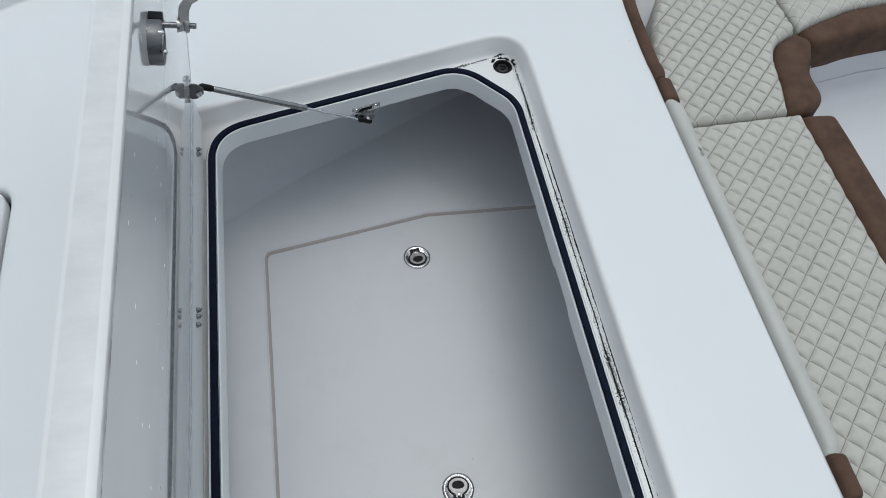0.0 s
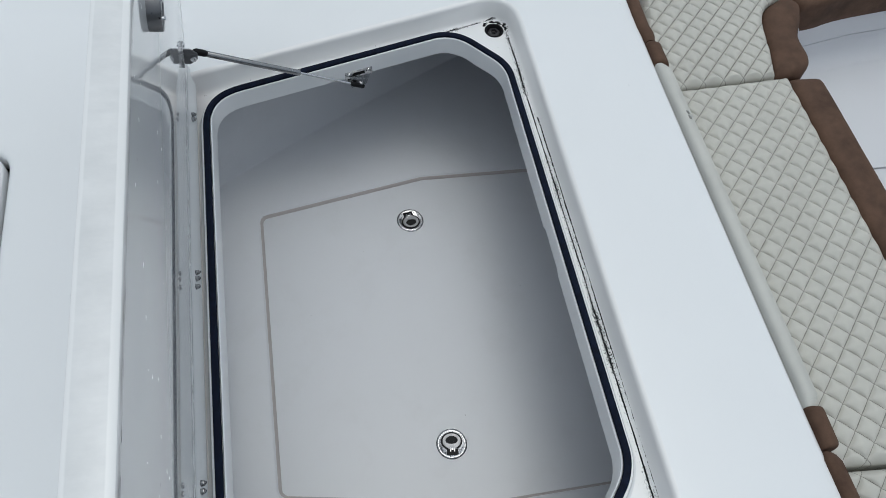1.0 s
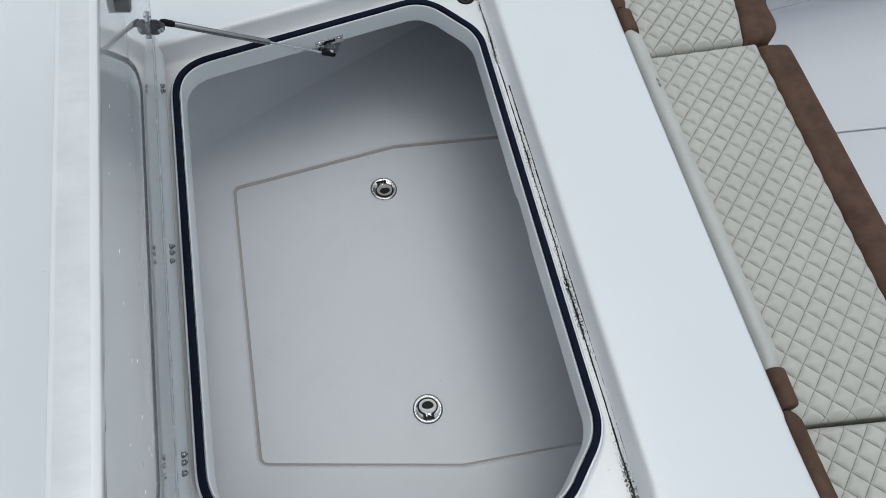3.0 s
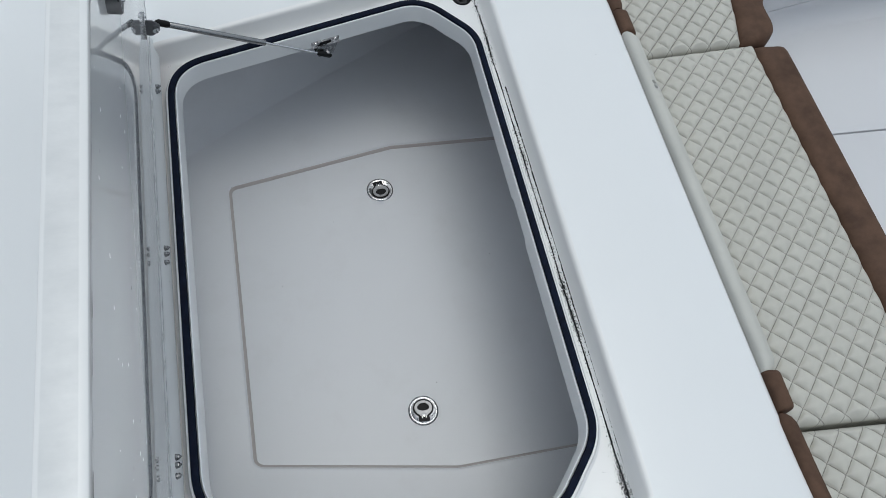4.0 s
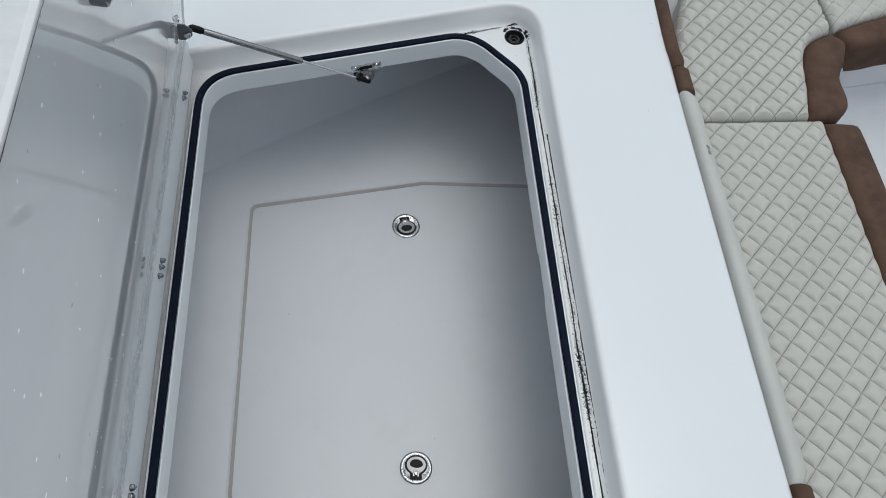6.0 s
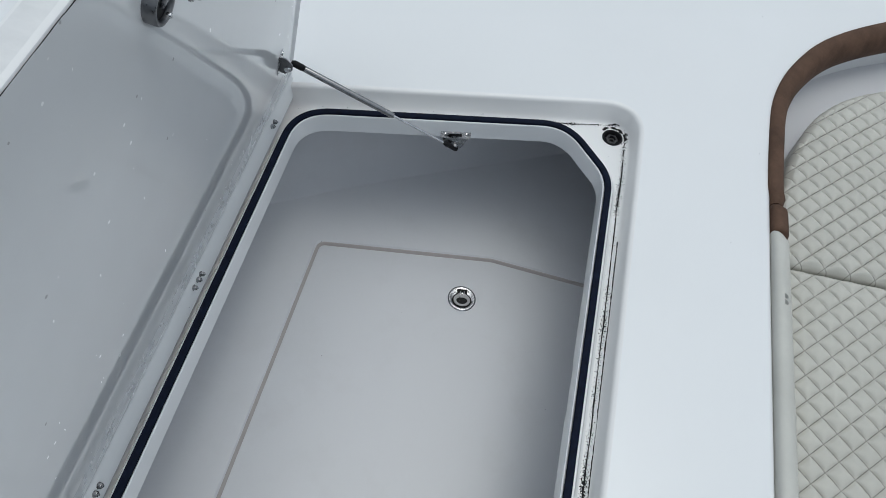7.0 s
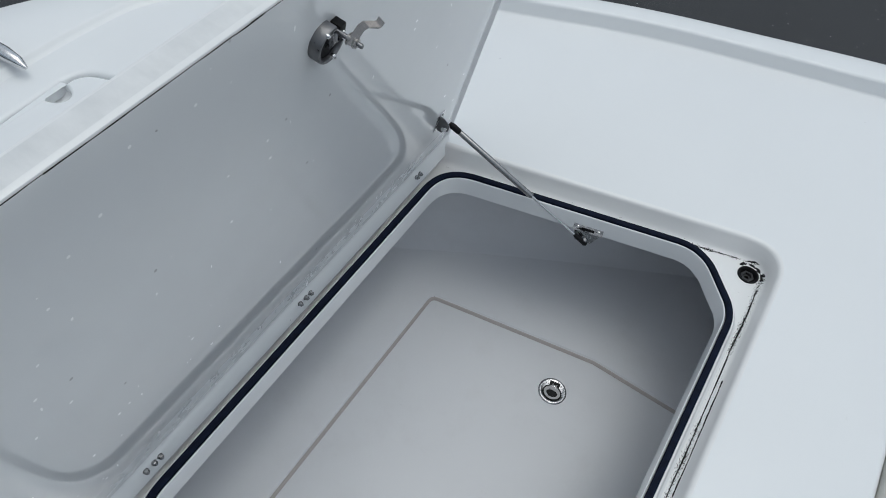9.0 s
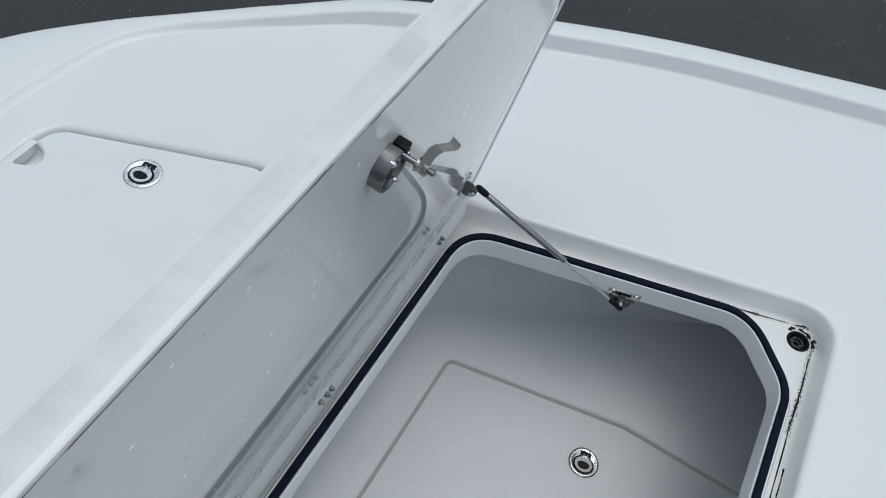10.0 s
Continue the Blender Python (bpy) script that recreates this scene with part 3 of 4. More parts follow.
loft(bm, [ring_at(w(-0.006), fz(0.010)), ring_at(w(-0.002), fz(0.0115)), ring_at(w(0.002), fz(0.016)), flare(0.004, 0.085, 0.12, -0.034), flare(0.004, 0.085, 0.5, -0.034), flare(0.004, 0.085, 1.0, -0.034)])
roof_o = [bm.verts.new((p[0], p[1], -0.034)) for p in flare(0.004, 0.085, 1.0, -0.034)]
roof_i = [bm.verts.new((p.x, p.y, -0.030)) for p in offset_loop(GASKET, 0.004)]
fill(bm, [roof_o, roof_i])
liner = part("locker_liner", bm, M_LINER, None, angle=25)
tagged(liner, "smooth pale grey moulded locker interior with a recessed floor panel", "locker", kind="structure")

bm = bmesh.new()
loft(bm, [ring_at(offset_loop(PANEL, 0.0050), pz(0.0065)), ring_at(offset_loop(PANEL, 0.0030), pz(0.0066)), ring_at(offset_loop(PANEL, 0.0005), pz(0.0046)), ring_at(offset_loop(PANEL, -0.0025), pz(-0.001))])
M_CAULK = gelcoat("tan_caulk", (0.43, 0.395, 0.38), 0.5, 0.0, False)
tagged(part("caulk_seam", bm, M_CAULK), "beige sealant bead round the locker floor panel", "sealant", kind="structure")


# ---- flush pull latches ----
def keyhole(s, grow, n=30):
    """Outline of a round eye with a neck at its top."""
    rx, ry, nw = 0.0195 * s + grow, 0.0165 * s + grow, 0.0078 * s + grow
    a0 = math.acos(min(1, nw / rx))
    pts = []
    for i in range(n + 1):
        a = a0 - (2 * math.pi - (math.pi - 2 * a0)) * i / n
        pts.append(Vector((rx * math.cos(a), ry * math.sin(a) - 0.0055 * s)))
    pts += [Vector((-nw - 0.0012 * s, 0.0225 * s + grow * 0.6)), Vector((nw + 0.0012 * s, 0.0225 * s + grow * 0.6))]
    return ccw(pts)


def slab(bm, outline, z0, z1, hole=None):
    lo = [bm.verts.new((p.x, p.y, z0)) for p in outline]
    hi = [bm.verts.new((p.x, p.y, z1)) for p in outline]
    for i in range(len(outline)):
        j = (i + 1) % len(outline)
        bm.faces.new((lo[i], lo[j], hi[j], hi[i]))
    loops = [hi]
    if hole:
        hh = [bm.verts.new((p.x, p.y, z1)) for p in hole]
        hl = [bm.verts.new((p.x, p.y, z0)) for p in hole]
        for i in range(len(hole)):
            j = (i + 1) % len(hole)
            bm.faces.new((hh[i], hh[j], hl[j], hl[i]))
        loops.append(hh)
    fill(bm, loops)


def flush_latch(m, radius, label, bezel=None, ring=None):
    """Round chrome flush pull: a worn bezel round a black keyhole slot with a lift ring and pin."""
    top = empty("flush_latch", m)
    s = radius / 0.034
    bm = bmesh.new()
    lathe(bm, [(0.0340 * s, 0.0), (0.0340 * s, 0.0015), (0.0325 * s, 0.0030), (0.0300 * s, 0.0036), (0.0280 * s, 0.0034), (0.0265 * s, 0.0026), (0.0, 0.0026)], 48)
    part("bezel", bm, bezel or M_WORN, top)
    bm = bmesh.new()
    slab(bm, keyhole(s, 0.0042 * s), 0.0010, 0.0030)
    part("slot", bm, M_BLACK, top, "black keyhole recess")
    eye = ccw([Vector((0.0138 * s * math.cos(t), (0.0108 if math.sin(t) < 0 else 0.0072) * s * math.sin(t) - 0.0062 * s)) for t in [2 * math.pi * i / 28 for i in range(28)]])
    bm = bmesh.new()
    outl = [p for p in keyhole(s, 0.0004 * s)]
    outl = [Vector((p.x, min(p.y, 0.0118 * s))) for p in outl]
    slab(bm, outl, 0.0028, 0.0048, eye)
    part("pull_ring", bm, ring or M_PULL, top)
    bm = bmesh.new()
    slab(bm, [p * 0.97 for p in eye], 0.0030, 0.0036)
    part("ring_floor", bm, M_BLACK, top, "dark dished finger well")
    bm = bmesh.new()
    tab = fillet([(-0.0055 * s, -0.0035 * s), (0.0055 * s, -0.0035 * s), (0.0048 * s, -0.0145 * s), (-0.0048 * s, -0.0145 * s)], 0.0035 * s, 5)
    slab(bm, ccw(tab), 0.0030, 0.0041)
    part("tongue", bm, M_BLACK, top, "dark steel tongue in the finger well")
    bm = bmesh.new()
    box(bm, (-0.0058 * s, 0.0075 * s, 0.003), (-0.0030 * s, 0.0185 * s, 0.0052), 0.0006)
    box(bm, (0.0030 * s, 0.0075 * s, 0.003), (0.0058 * s, 0.0185 * s, 0.0052), 0.0006)
    part("lug", bm, M_TUBE, top)
    bm = bmesh.new()
    lathe(bm, [(0.0024 * s, 0.0), (0.0024 * s, 0.0030), (0.0, 0.0034)], 12, Matrix.Translation((0, 0.0125 * s, 0.0028)))
    part("pivot", bm, M_CHROME, top)
    return tagged(top, label, "latch", "flush pull latches")


def on_floor(x, y, turn):
    up = Vector((-FLOOR_SLOPE, 0, 1)).normalized()
    return frame_from((x, y, floor_z(x) + 0.0005), up, (math.cos(turn), math.sin(turn), 0))


flush_latch(on_floor(0.4425, -0.1735, math.radians(9)), 0.0345, "round chrome flush pull latch on the grey locker floor")
flush_latch(on_floor(0.4395, -0.7712, math.radians(175)), 0.0345, "round chrome flush pull latch on the grey locker floor")

# ---- drain fitting ----
drain = empty("gutter_drain", pose(DRAIN[0], DRAIN[1], GUT_Z))
bm = bmesh.new()
lathe(bm, [(0.0235, -0.012), (0.0235, 0.001), (0.0220, 0.0025), (0.0195, 0.0015), (0.0170, -0.004), (0.0150, -0.010)], 36)
part("collar", bm, M_BLACK, drain)
bm = bmesh.new()
lathe(bm, [(0.0165, -0.010), (0.0150, -0.004), (0.0095, -0.0035), (0.0085, -0.009), (0.0, -0.012)], 6)
part("hex_insert", bm, rubber("worn_black_plastic", (0.014, 0.014, 0.016), 0.45), drain)
tagged(drain, "black plastic drain plug in the gutter corner", "drain")

# ---- lid ----
LB = Vector((-0.0365, 0, 0.0))
LU = Vector((0.1444, 0, 0.9895))
LN = Vector((0.9895, 0, -0.1444))            # from the lid's inner face towards the opening


def lid_pt(u, y, off=0.0):
    p = LB + LU * u + LN * off
    return Vector((p.x, y, p.z))


lid = empty("locker_lid", Matrix.Translation(lid_pt(0, MID)))
LID_T = 0.037
LID_IN = [(0.004, 0.040), (0.807, 0.145), (0.804, -1.190), (0.004, -1.003)]


def lid_loop(points, r=0.045, n=8):
    return fillet(points, r, n)


def lid_ring(loop, d, off):
    c = ccw([Vector((p.x, p.y)) for p in loop])
    return [lid_pt(p.x, p.y, off) - lid_pt(0, MID) for p in offset_loop(c, d)]


L0 = lid_loop(LID_IN)
# greyer and rougher than inner_liner, so the strip at the far end reads darker
M_LID_BORDER = gelcoat("dull_lid_border", col=(0.66, 0.665, 0.68), rough=0.6, coat=0.0)
LF = lid_loop([(0.004, 0.004), (0.807, 0.107), (0.804, -1.190), (0.004, -1.003)])   # inner_liner's outline, drawn in at the far end to leave room for the strip
bm = bmesh.new()
rg = loft(bm, [lid_ring(LF, -0.0045, 0.0), lid_ring(LF, -0.0022, -0.0004)])
fill(bm, [rg[0]])
part("inner_liner", bm, M_LID_FACE, lid, "glossy grey-white inner skin with dried water spots")
bm = bmesh.new()
loft(bm, [lid_ring(LF, -0.0022, -0.0004), lid_ring(L0, -0.0010, -0.0010), lid_ring(L0, 0.0, -0.0022)])
part("trim_edge", bm, M_LID_BORDER, lid, "greyer, rougher strip round the inner skin, widest along the far end")
bm = bmesh.new()
loft(bm, [lid_ring(L0, 0.0, -0.0022), lid_ring(L0, 0.0006, -0.0034), lid_ring(L0, 0.0012, -0.008), lid_ring(L0, 0.002, -0.033), lid_ring(L0, 0.001, -0.036), lid_ring(L0, -0.003, -LID_T)])
part("rim", bm, M_LID_EDGE, lid, "scuffed white edge of the lid")
bm = bmesh.new()
rg = loft(bm, [lid_ring(L0, -0.003, -LID_T), lid_ring(L0, -0.010, -LID_T - 0.001)])
fill(bm, [rg[1]])
part("outer_skin", bm, M_LID_SKIN, lid)
bm = bmesh.new()
nn = 52
for i in range(nn):
    y0 = 0.08 - i * 0.0225
    wob = 0.0009 * noise.noise((y0 * 70, 4, 0))
    gap = 0.0018 + 0.0018 * noise.noise((y0 * 23, 9, 0))
    ua, ub = 0.8070 - 0.0022 * (0.145 - y0), 0.8070 - 0.0022 * (0.1675 - y0)
    p = [lid_pt(ua - gap + wob, y0, 0.0004), lid_pt(ub - gap - wob, y0 - 0.0225, 0.0004), lid_pt(ub + 2 * wob, y0 - 0.0225, 0.0006), lid_pt(ua + wob, y0, 0.0006)]
    vs = [bm.verts.new(q - lid_pt(0, MID)) for q in p]
    bm.faces.new(vs)
part("edge_crack", bm, M_BLACK, lid, "black dirt line in the seam of the lid's edge")
bm = bmesh.new()
# turned-out foot of the lid that carries the hinge bolts
FOOT_SEC = [(0.056, 0.0002), (0.051, 0.0010), (0.047, 0.0030), (0.030, 0.0092), (0.013, 0.0155), (0.007, 0.0158), (0.001, 0.0120), (-0.001, -0.0080), (0.050, -0.0060)]
o = lid_pt(0, MID)
ends = [[bm.verts.new(lid_pt(u, y, d) - o) for u, d in FOOT_SEC] for y in (0.036, 0.030, -0.990, -0.996)]
for ra, rb in zip(ends, ends[1:]):
    for i in range(len(ra)):
        k2 = (i + 1) % len(ra)
        bm.faces.new((ra[i], ra[k2], rb[k2], rb[i]))
bm.faces.new(ends[0])
bm.faces.new(ends[-1])
part("hinge_foot", bm, M_RAIL, lid, "white turned-out foot of the lid")
tagged(lid, "open white fibreglass locker lid propped on its strut", "hatch lid")

# hinge fasteners: three pairs or triples of bolt ends through the liner
M_NUT = metal("hinge_nut_steel", (0.36, 0.36, 0.37), 0.25)


def hinge_set(y, count):
    fn = LU * 0.36 + LN
    top = empty("hinge", frame_from(lid_pt(0.0350, y, 0.0070), fn, (0, 1, 0)))
    for k in range(count):
        bm = bmesh.new()
        m = Matrix.Translation((-(0, 0.0135, 0.031)[k], 0.0005 * k, 0))
        lathe(bm, [(0.0055, -0.001), (0.0055, 0.0010), (0.0050, 0.0013)], 18, m)
        lathe(bm, [(0.0048, 0.0013), (0.0050, 0.0022), (0.0048, 0.0058), (0.0040, 0.0066), (0.0024, 0.0067)], 6, m)
        lathe(bm, [(0.0022, 0.0060), (0.0022, 0.0088), (0.0015, 0.0094)], 10, m)
        part("hinge_bolt", bm, M_NUT, top)
    return tagged(top, "stainless hinge with nuts showing on the lid's foot", "hinge", "lid hinges")


hinge_set(-0.091, 2)
hinge_set(-0.479, 3)
hinge_set(-0.874, 3)

# ---- compression latch on the lid ----
handle = empty("compression_latch", frame_from(lid_pt(0.702, -0.515), LN, (0, 1, 0)) @ Matrix.Scale(0.60, 4))
# local: x athwart, y up the lid's slope, z out of the face
bm = bmesh.new()
prof = [(0.043, 0.0), (0.043, 0.023), (0.041, 0.026), (0.036, 0.026), (0.034, 0.022), (0.034, 0.004)]
rings = []
seg = [math.radians(a) for a in range(75, 346, 9)]
for r, z in prof:
    rings.append([(r * math.cos(a), r * math.sin(a), z) for a in seg])
loft(bm, rings, closed=False)
part("housing", bm, M_HOUSING, handle, "cast stainless housing ring")
bm = bmesh.new()
box(bm, (0.022, -0.004, 0.0), (0.043, 0.034, 0.026), 0.003)
part("housing_block", bm, M_BLACK, handle, "black plastic body block")
bm = bmesh.new()
lathe(bm, [(0.0335, 0.001), (0.0335, 0.016), (0.0, 0.017)], 32)
part("back_plate", bm, M_BLACK, handle)
bm = bmesh.new()
box(bm, (-0.006, -0.010, 0.006), (0.030, 0.030, 0.024), 0.004)
part("cam_body", bm, M_DARK_STEEL, handle)
for sx, sy in ((0.012, -0.036), (-0.016, 0.034), (0.036, 0.012)):
    bm = bmesh.new()
    lathe(bm, [(0.0055, 0.020), (0.0055, 0.0275), (0.004, 0.0295), (0.0, 0.030)], 14, Matrix.Translation((sx, sy, 0)))
    part("screw", bm, M_CHROME, handle)
bm = bmesh.new()
OFF = Vector((0.018, 0.024, 0))
lathe(bm, [(0.0055, 0.008), (0.0055, 0.082), (0.0045, 0.084)], 14, Matrix.Translation(OFF))
part("shaft", bm, M_DARK_STEEL, handle)
for z0, r in ((0.052, 0.0115), (0.0655, 0.0115)):
    bm = bmesh.new()
    lathe(bm, [(r + 0.002, z0 - 0.0015), (r + 0.002, z0), (r, z0), (r, z0 + 0.006), (r - 0.002, z0 + 0.007), (0.005, z0 + 0.007)], 6 if z0 > 0.06 else 24, Matrix.Translation(OFF))
    part("lock_nut", bm, M_CAST, handle)
bm = bmesh.new()
# bent cam arm
arm = [(-0.008, -0.004, 0.062), (0.004, 0.009, 0.062), (0.014, 0.021, 0.064), (0.020, 0.026, 0.068), (0.034, 0.024, 0.079), (0.038, 0.025, 0.081), (0.043, 0.031, 0.082)]
for hw, th in ((0.0085, 0.0050),):
    left, right = [], []
    ring_all = []
    for i, p in enumerate(arm):
        p = Vector(p) * 1.22 + OFF - Vector((0, 0, 0.014))
        t = (Vector(arm[min(i + 1, len(arm) - 1)]) - Vector(arm[max(i - 1, 0)])).normalized()
        s = Vector((0.05, -0.45, 0.9)).normalized()
        nrm = t.cross(s).normalized()
        ring_all.append([p + s * hw + nrm * th, p - s * hw + nrm * th, p - s * hw - nrm * th, p + s * hw - nrm * th])
    vs = loft(bm, ring_all)
    bm.faces.new(vs[0])
    bm.faces.new(vs[-1])
part("cam_arm", bm, M_CAM, handle, "bent polished steel locking arm", angle=30)
bm = bmesh.new()
lathe(bm, [(0.034, -0.050), (0.034, -0.066), (0.028, -0.076), (0.0, -0.078)], 32)
part("outer_knob", bm, M_CHROME, handle)
tagged(handle, "stainless compression latch on the inside of the lid", "latch")

# ---- gas strut ----
BALL = Vector((0.348, 0.0265, -0.0538))
TOPB = lid_pt(0.164, -0.034, 0.019)
strut = empty("gas_strut", Matrix.Translation(BALL))
axis = (TOPB - BALL)
ln = axis.length
d = axis.normalized()
z0 = Vector((0, 0, 0))
bm = bmesh.new()
tube(bm, [z0 + d * 0.018, z0 + d * (ln * 0.45)], 0.0028, 12)
part("piston_rod", bm, M_CHROME, strut)
bm = bmesh.new()
tube(bm, [d * (ln * 0.40), d * (ln * 0.402), d * (ln * 0.925), d * (ln * 0.93)], [0.0052, 0.0064, 0.0064, 0.0052], 20)
part("cylinder", bm, M_STRUT, strut)
bm = bmesh.new()
tube(bm, [d * (ln * 0.925), d * (ln * 0.94), d * (ln * 0.985), d * (ln * 1.0)], [0.0052, 0.0070, 0.0070, 0.004], 14)
part("upper_socket", bm, M_BLACK, strut)
bm = bmesh.new()
tube(bm, [d * -0.010, d * -0.006, d * 0.022, d * 0.028], [0.004, 0.0062, 0.0058, 0.0036], 14)
part("lower_socket", bm, M_BLACK, strut)
tagged(strut, "slim stainless gas strut holding the lid open", "gas strut")

# bracket on the coaming
brk = empty("strut_bracket", pose(0.3463, 0.0450, -0.030, 0, 0, 13.2))
bm = bmesh.new()
box(bm, (-0.034, -0.0035, -0.009), (0.034, -0.001, 0.011), 0.0006)
part("plate", bm, M_STEEL, brk)
bm = bmesh.new()
prof = [(-0.030, -0.008), (0.030, -0.008), (0.014, -0.030), (-0.022, -0.030)]
vs0 = [bm.verts.new((x, -0.001 - 0.012 * (1 if z < -0.02 else 0.2), z)) for x, z in prof]
vs1 = [bm.verts.new((x, 0.0015 - 0.012 * (1 if z < -0.02 else 0.2), z)) for x, z in prof]
bm.faces.new(vs0)
bm.faces.new(vs1[::-1])
for i in range(4):
    j = (i + 1) % 4
    bm.faces.new((vs0[i], vs0[j], vs1[j], vs1[i]))
part("ear", bm, M_STEEL, brk)
for sx in (-0.024, 0.024):
    bm = bmesh.new()
    lathe(bm, [(0.0062, 0.0), (0.0055, 0.0022), (0.003, 0.0034), (0, 0.0035)], 16, frame_from((sx, -0.0035, 0.003), (0, -1, 0), (1, 0, 0)))
    part("screw", bm, M_CHROME, brk)
bm = bmesh.new()
box(bm, (-0.014, -0.0042, -0.002), (0.014, -0.0030, 0.006), 0.0)
part("slot", bm, M_BLACK, brk)
bm = bmesh.new()
lathe(bm, [(0.0085, 0.0), (0.0085, 0.010), (0.006, 0.013), (0, 0.0135)], 18, frame_from((-0.001, -0.008, -0.0238), (0.1, -1, 0), (1, 0, 0)))
part("ball_stud", bm, M_DARK_STEEL, brk)
tagged(brk, "small stainless strut bracket screwed to the white coaming", "bracket", "strut brackets")

# bracket on the lid
brk2 = empty("strut_bracket", frame_from(lid_pt(0.170, -0.050), LN, LU))
bm = bmesh.new()
box(bm, (-0.024, -0.014, 0.0), (0.024, 0.014, 0.002), 0.0006)
part("plate", bm, M_STEEL, brk2)
bm = bmesh.new()
out = fillet([(-0.020, 0.002), (0.020, 0.002), (0.020, 0.014), (0.009, 0.028), (-0.006, 0.028), (-0.020, 0.014)], 0.004, 4)
f0 = [bm.verts.new((p.x, 0.004, p.y)) for p in out]
f1 = [bm.verts.new((p.x, 0.0065, p.y)) for p in out]
bm.faces.new(f0)
bm.faces.new(f1[::-1])
for i in range(len(out)):
    j = (i + 1) % len(out)
    bm.faces.new((f0[i], f0[j], f1[j], f1[i]))
part("ear", bm, M_HOUSING, brk2)
for sx in (-0.018, 0.018):
    bm = bmesh.new()
    lathe(bm, [(0.005, 0.002), (0.0045, 0.004), (0, 0.005)], 14, Matrix.Translation((sx, -0.008, 0)))
    part("screw", bm, M_CHROME, brk2)
bm = bmesh.new()
lathe(bm, [(0.006, 0.0), (0.006, 0.008), (0, 0.009)], 16, frame_from((0.000, 0.0065, 0.020), (0, 1, 0), (1, 0, 0)))
part("ball_stud", bm, M_CHROME, brk2)
tagged(brk2, "small stainless strut bracket bolted to the lid's inner face", "bracket", "strut brackets")

# ---- forward hatch ----
bow = empty("bow_hatch", pose(-0.62, MID, DECK_Z))
bm = bmesh.new()
# the edge has a rounded finger bite on its forward side
loop0 = []
done = False
for p, q in zip(BOW_LID, BOW_LID[1:] + BOW_LID[:1]):
    loop0.append(p)
    if abs(p.x + 0.836) < 0.01 and abs(q.x + 0.836) < 0.01 and min(p.y, q.y) < -0.45 and not done:
        down = q.y < p.y
        arc = [Vector((-0.836 + 0.044 * math.sin(t), -0.380 + 0.029 * math.cos(t))) for t in [math.pi * i / 10 for i in range(11)]]
        loop0 += arc if down else arc[::-1]
        done = True
rel = lambda pts, z: [(p.x + 0.62, p.y - MID, z) for p in pts]
ol = lambda d: offset_loop(loop0, d)
rg = loft(bm, [rel(ol(-0.001), -0.030), rel(ol(-0.001), -0.008), rel(ol(-0.003), -0.003), rel(ol(-0.007), -0.0005), rel(ol(-0.009), 0.0)])
fill(bm, [rg[-1]])
part("lid_panel", bm, M_DECK, bow)
bm = bmesh.new()
# bowl under the finger bite
bowl = [[(-0.836 + 0.62 + 0.050 * math.cos(k) * math.cos(t), -0.380 - MID + 0.0345 * math.cos(k) * math.sin(t), -0.0085 - 0.026 * math.sin(k)) for t in [2 * math.pi * i / 28 for i in range(28)]] for k in [math.pi / 2 * j / 8 for j in range(8)]]
bv = loft(bm, bowl)
bm.faces.new(bv[-1])
part("finger_scoop", bm, M_DECK, bow, "smooth moulded finger bowl")
tagged(bow, "closed white deck hatch with a moulded finger scoop", "hatch lid")
flush_latch(frame_from((-0.602, -0.294, DECK_Z + 0.0005), (0, 0, 1), (0.99, 0.12, 0)), 0.0380, "large round chrome flush pull latch on the bow hatch", M_BRIGHT, M_BRIGHT)

# ---- bow cleat ----
cleat = empty("bow_cleat", pose(-1.050, -0.385, DECK_Z + 0.015, 0, 0, 2))
bm = bmesh.new()
pts = [(-0.15, 0, 0.012), (-0.13, 0, 0.020), (-0.08, 0, 0.024), (0, 0, 0.025), (0.08, 0, 0.024), (0.12, 0, 0.020), (0.142, 0, 0.012)]
tube(bm, pts, [0.004, 0.013, 0.018, 0.019, 0.018, 0.013, 0.004], 18)
part("horns", bm, M_CHROME, cleat)
bm = bmesh.new()
lathe(bm, [(0.034, 0.0), (0.034, 0.003), (0.020, 0.006), (0.016, 0.020)], 24)
part("base", bm, M_CHROME, cleat)
tagged(cleat, "polished stainless mooring cleat on the bow rail", "cleat")

# ---- cockpit lounge ----
SEAT_Z = -0.022
SOLE_Z = -0.28


def lerp_curve(pts, s):
    """Point at share s of a polyline's length."""
    seg = [(b - a).length for a, b in zip(pts, pts[1:])]
    want = s * sum(seg)
    for (a, b), l in zip(zip(pts, pts[1:]), seg):
        if want <= l or l == seg[-1] and b is pts[-1]:
            return a + (b - a) * min(1, want / max(l, 1e-9))
        want -= l
    return pts[-1]


QP = 0.0371 * math.sqrt(2)


def quilt(x, y):
    """Pillows between two crossing families of stitched seams at 45 degrees."""
    a = abs(math.sin(math.pi * ((x + y) / QP - 0.344)))
    b = abs(math.sin(math.pi * ((x - y) / QP - 0.072)))
    return 0.0056 * (1 - math.exp(-a * 9.0)) * (1 - math.exp(-b * 9.0)) + 0.0060 * a * b


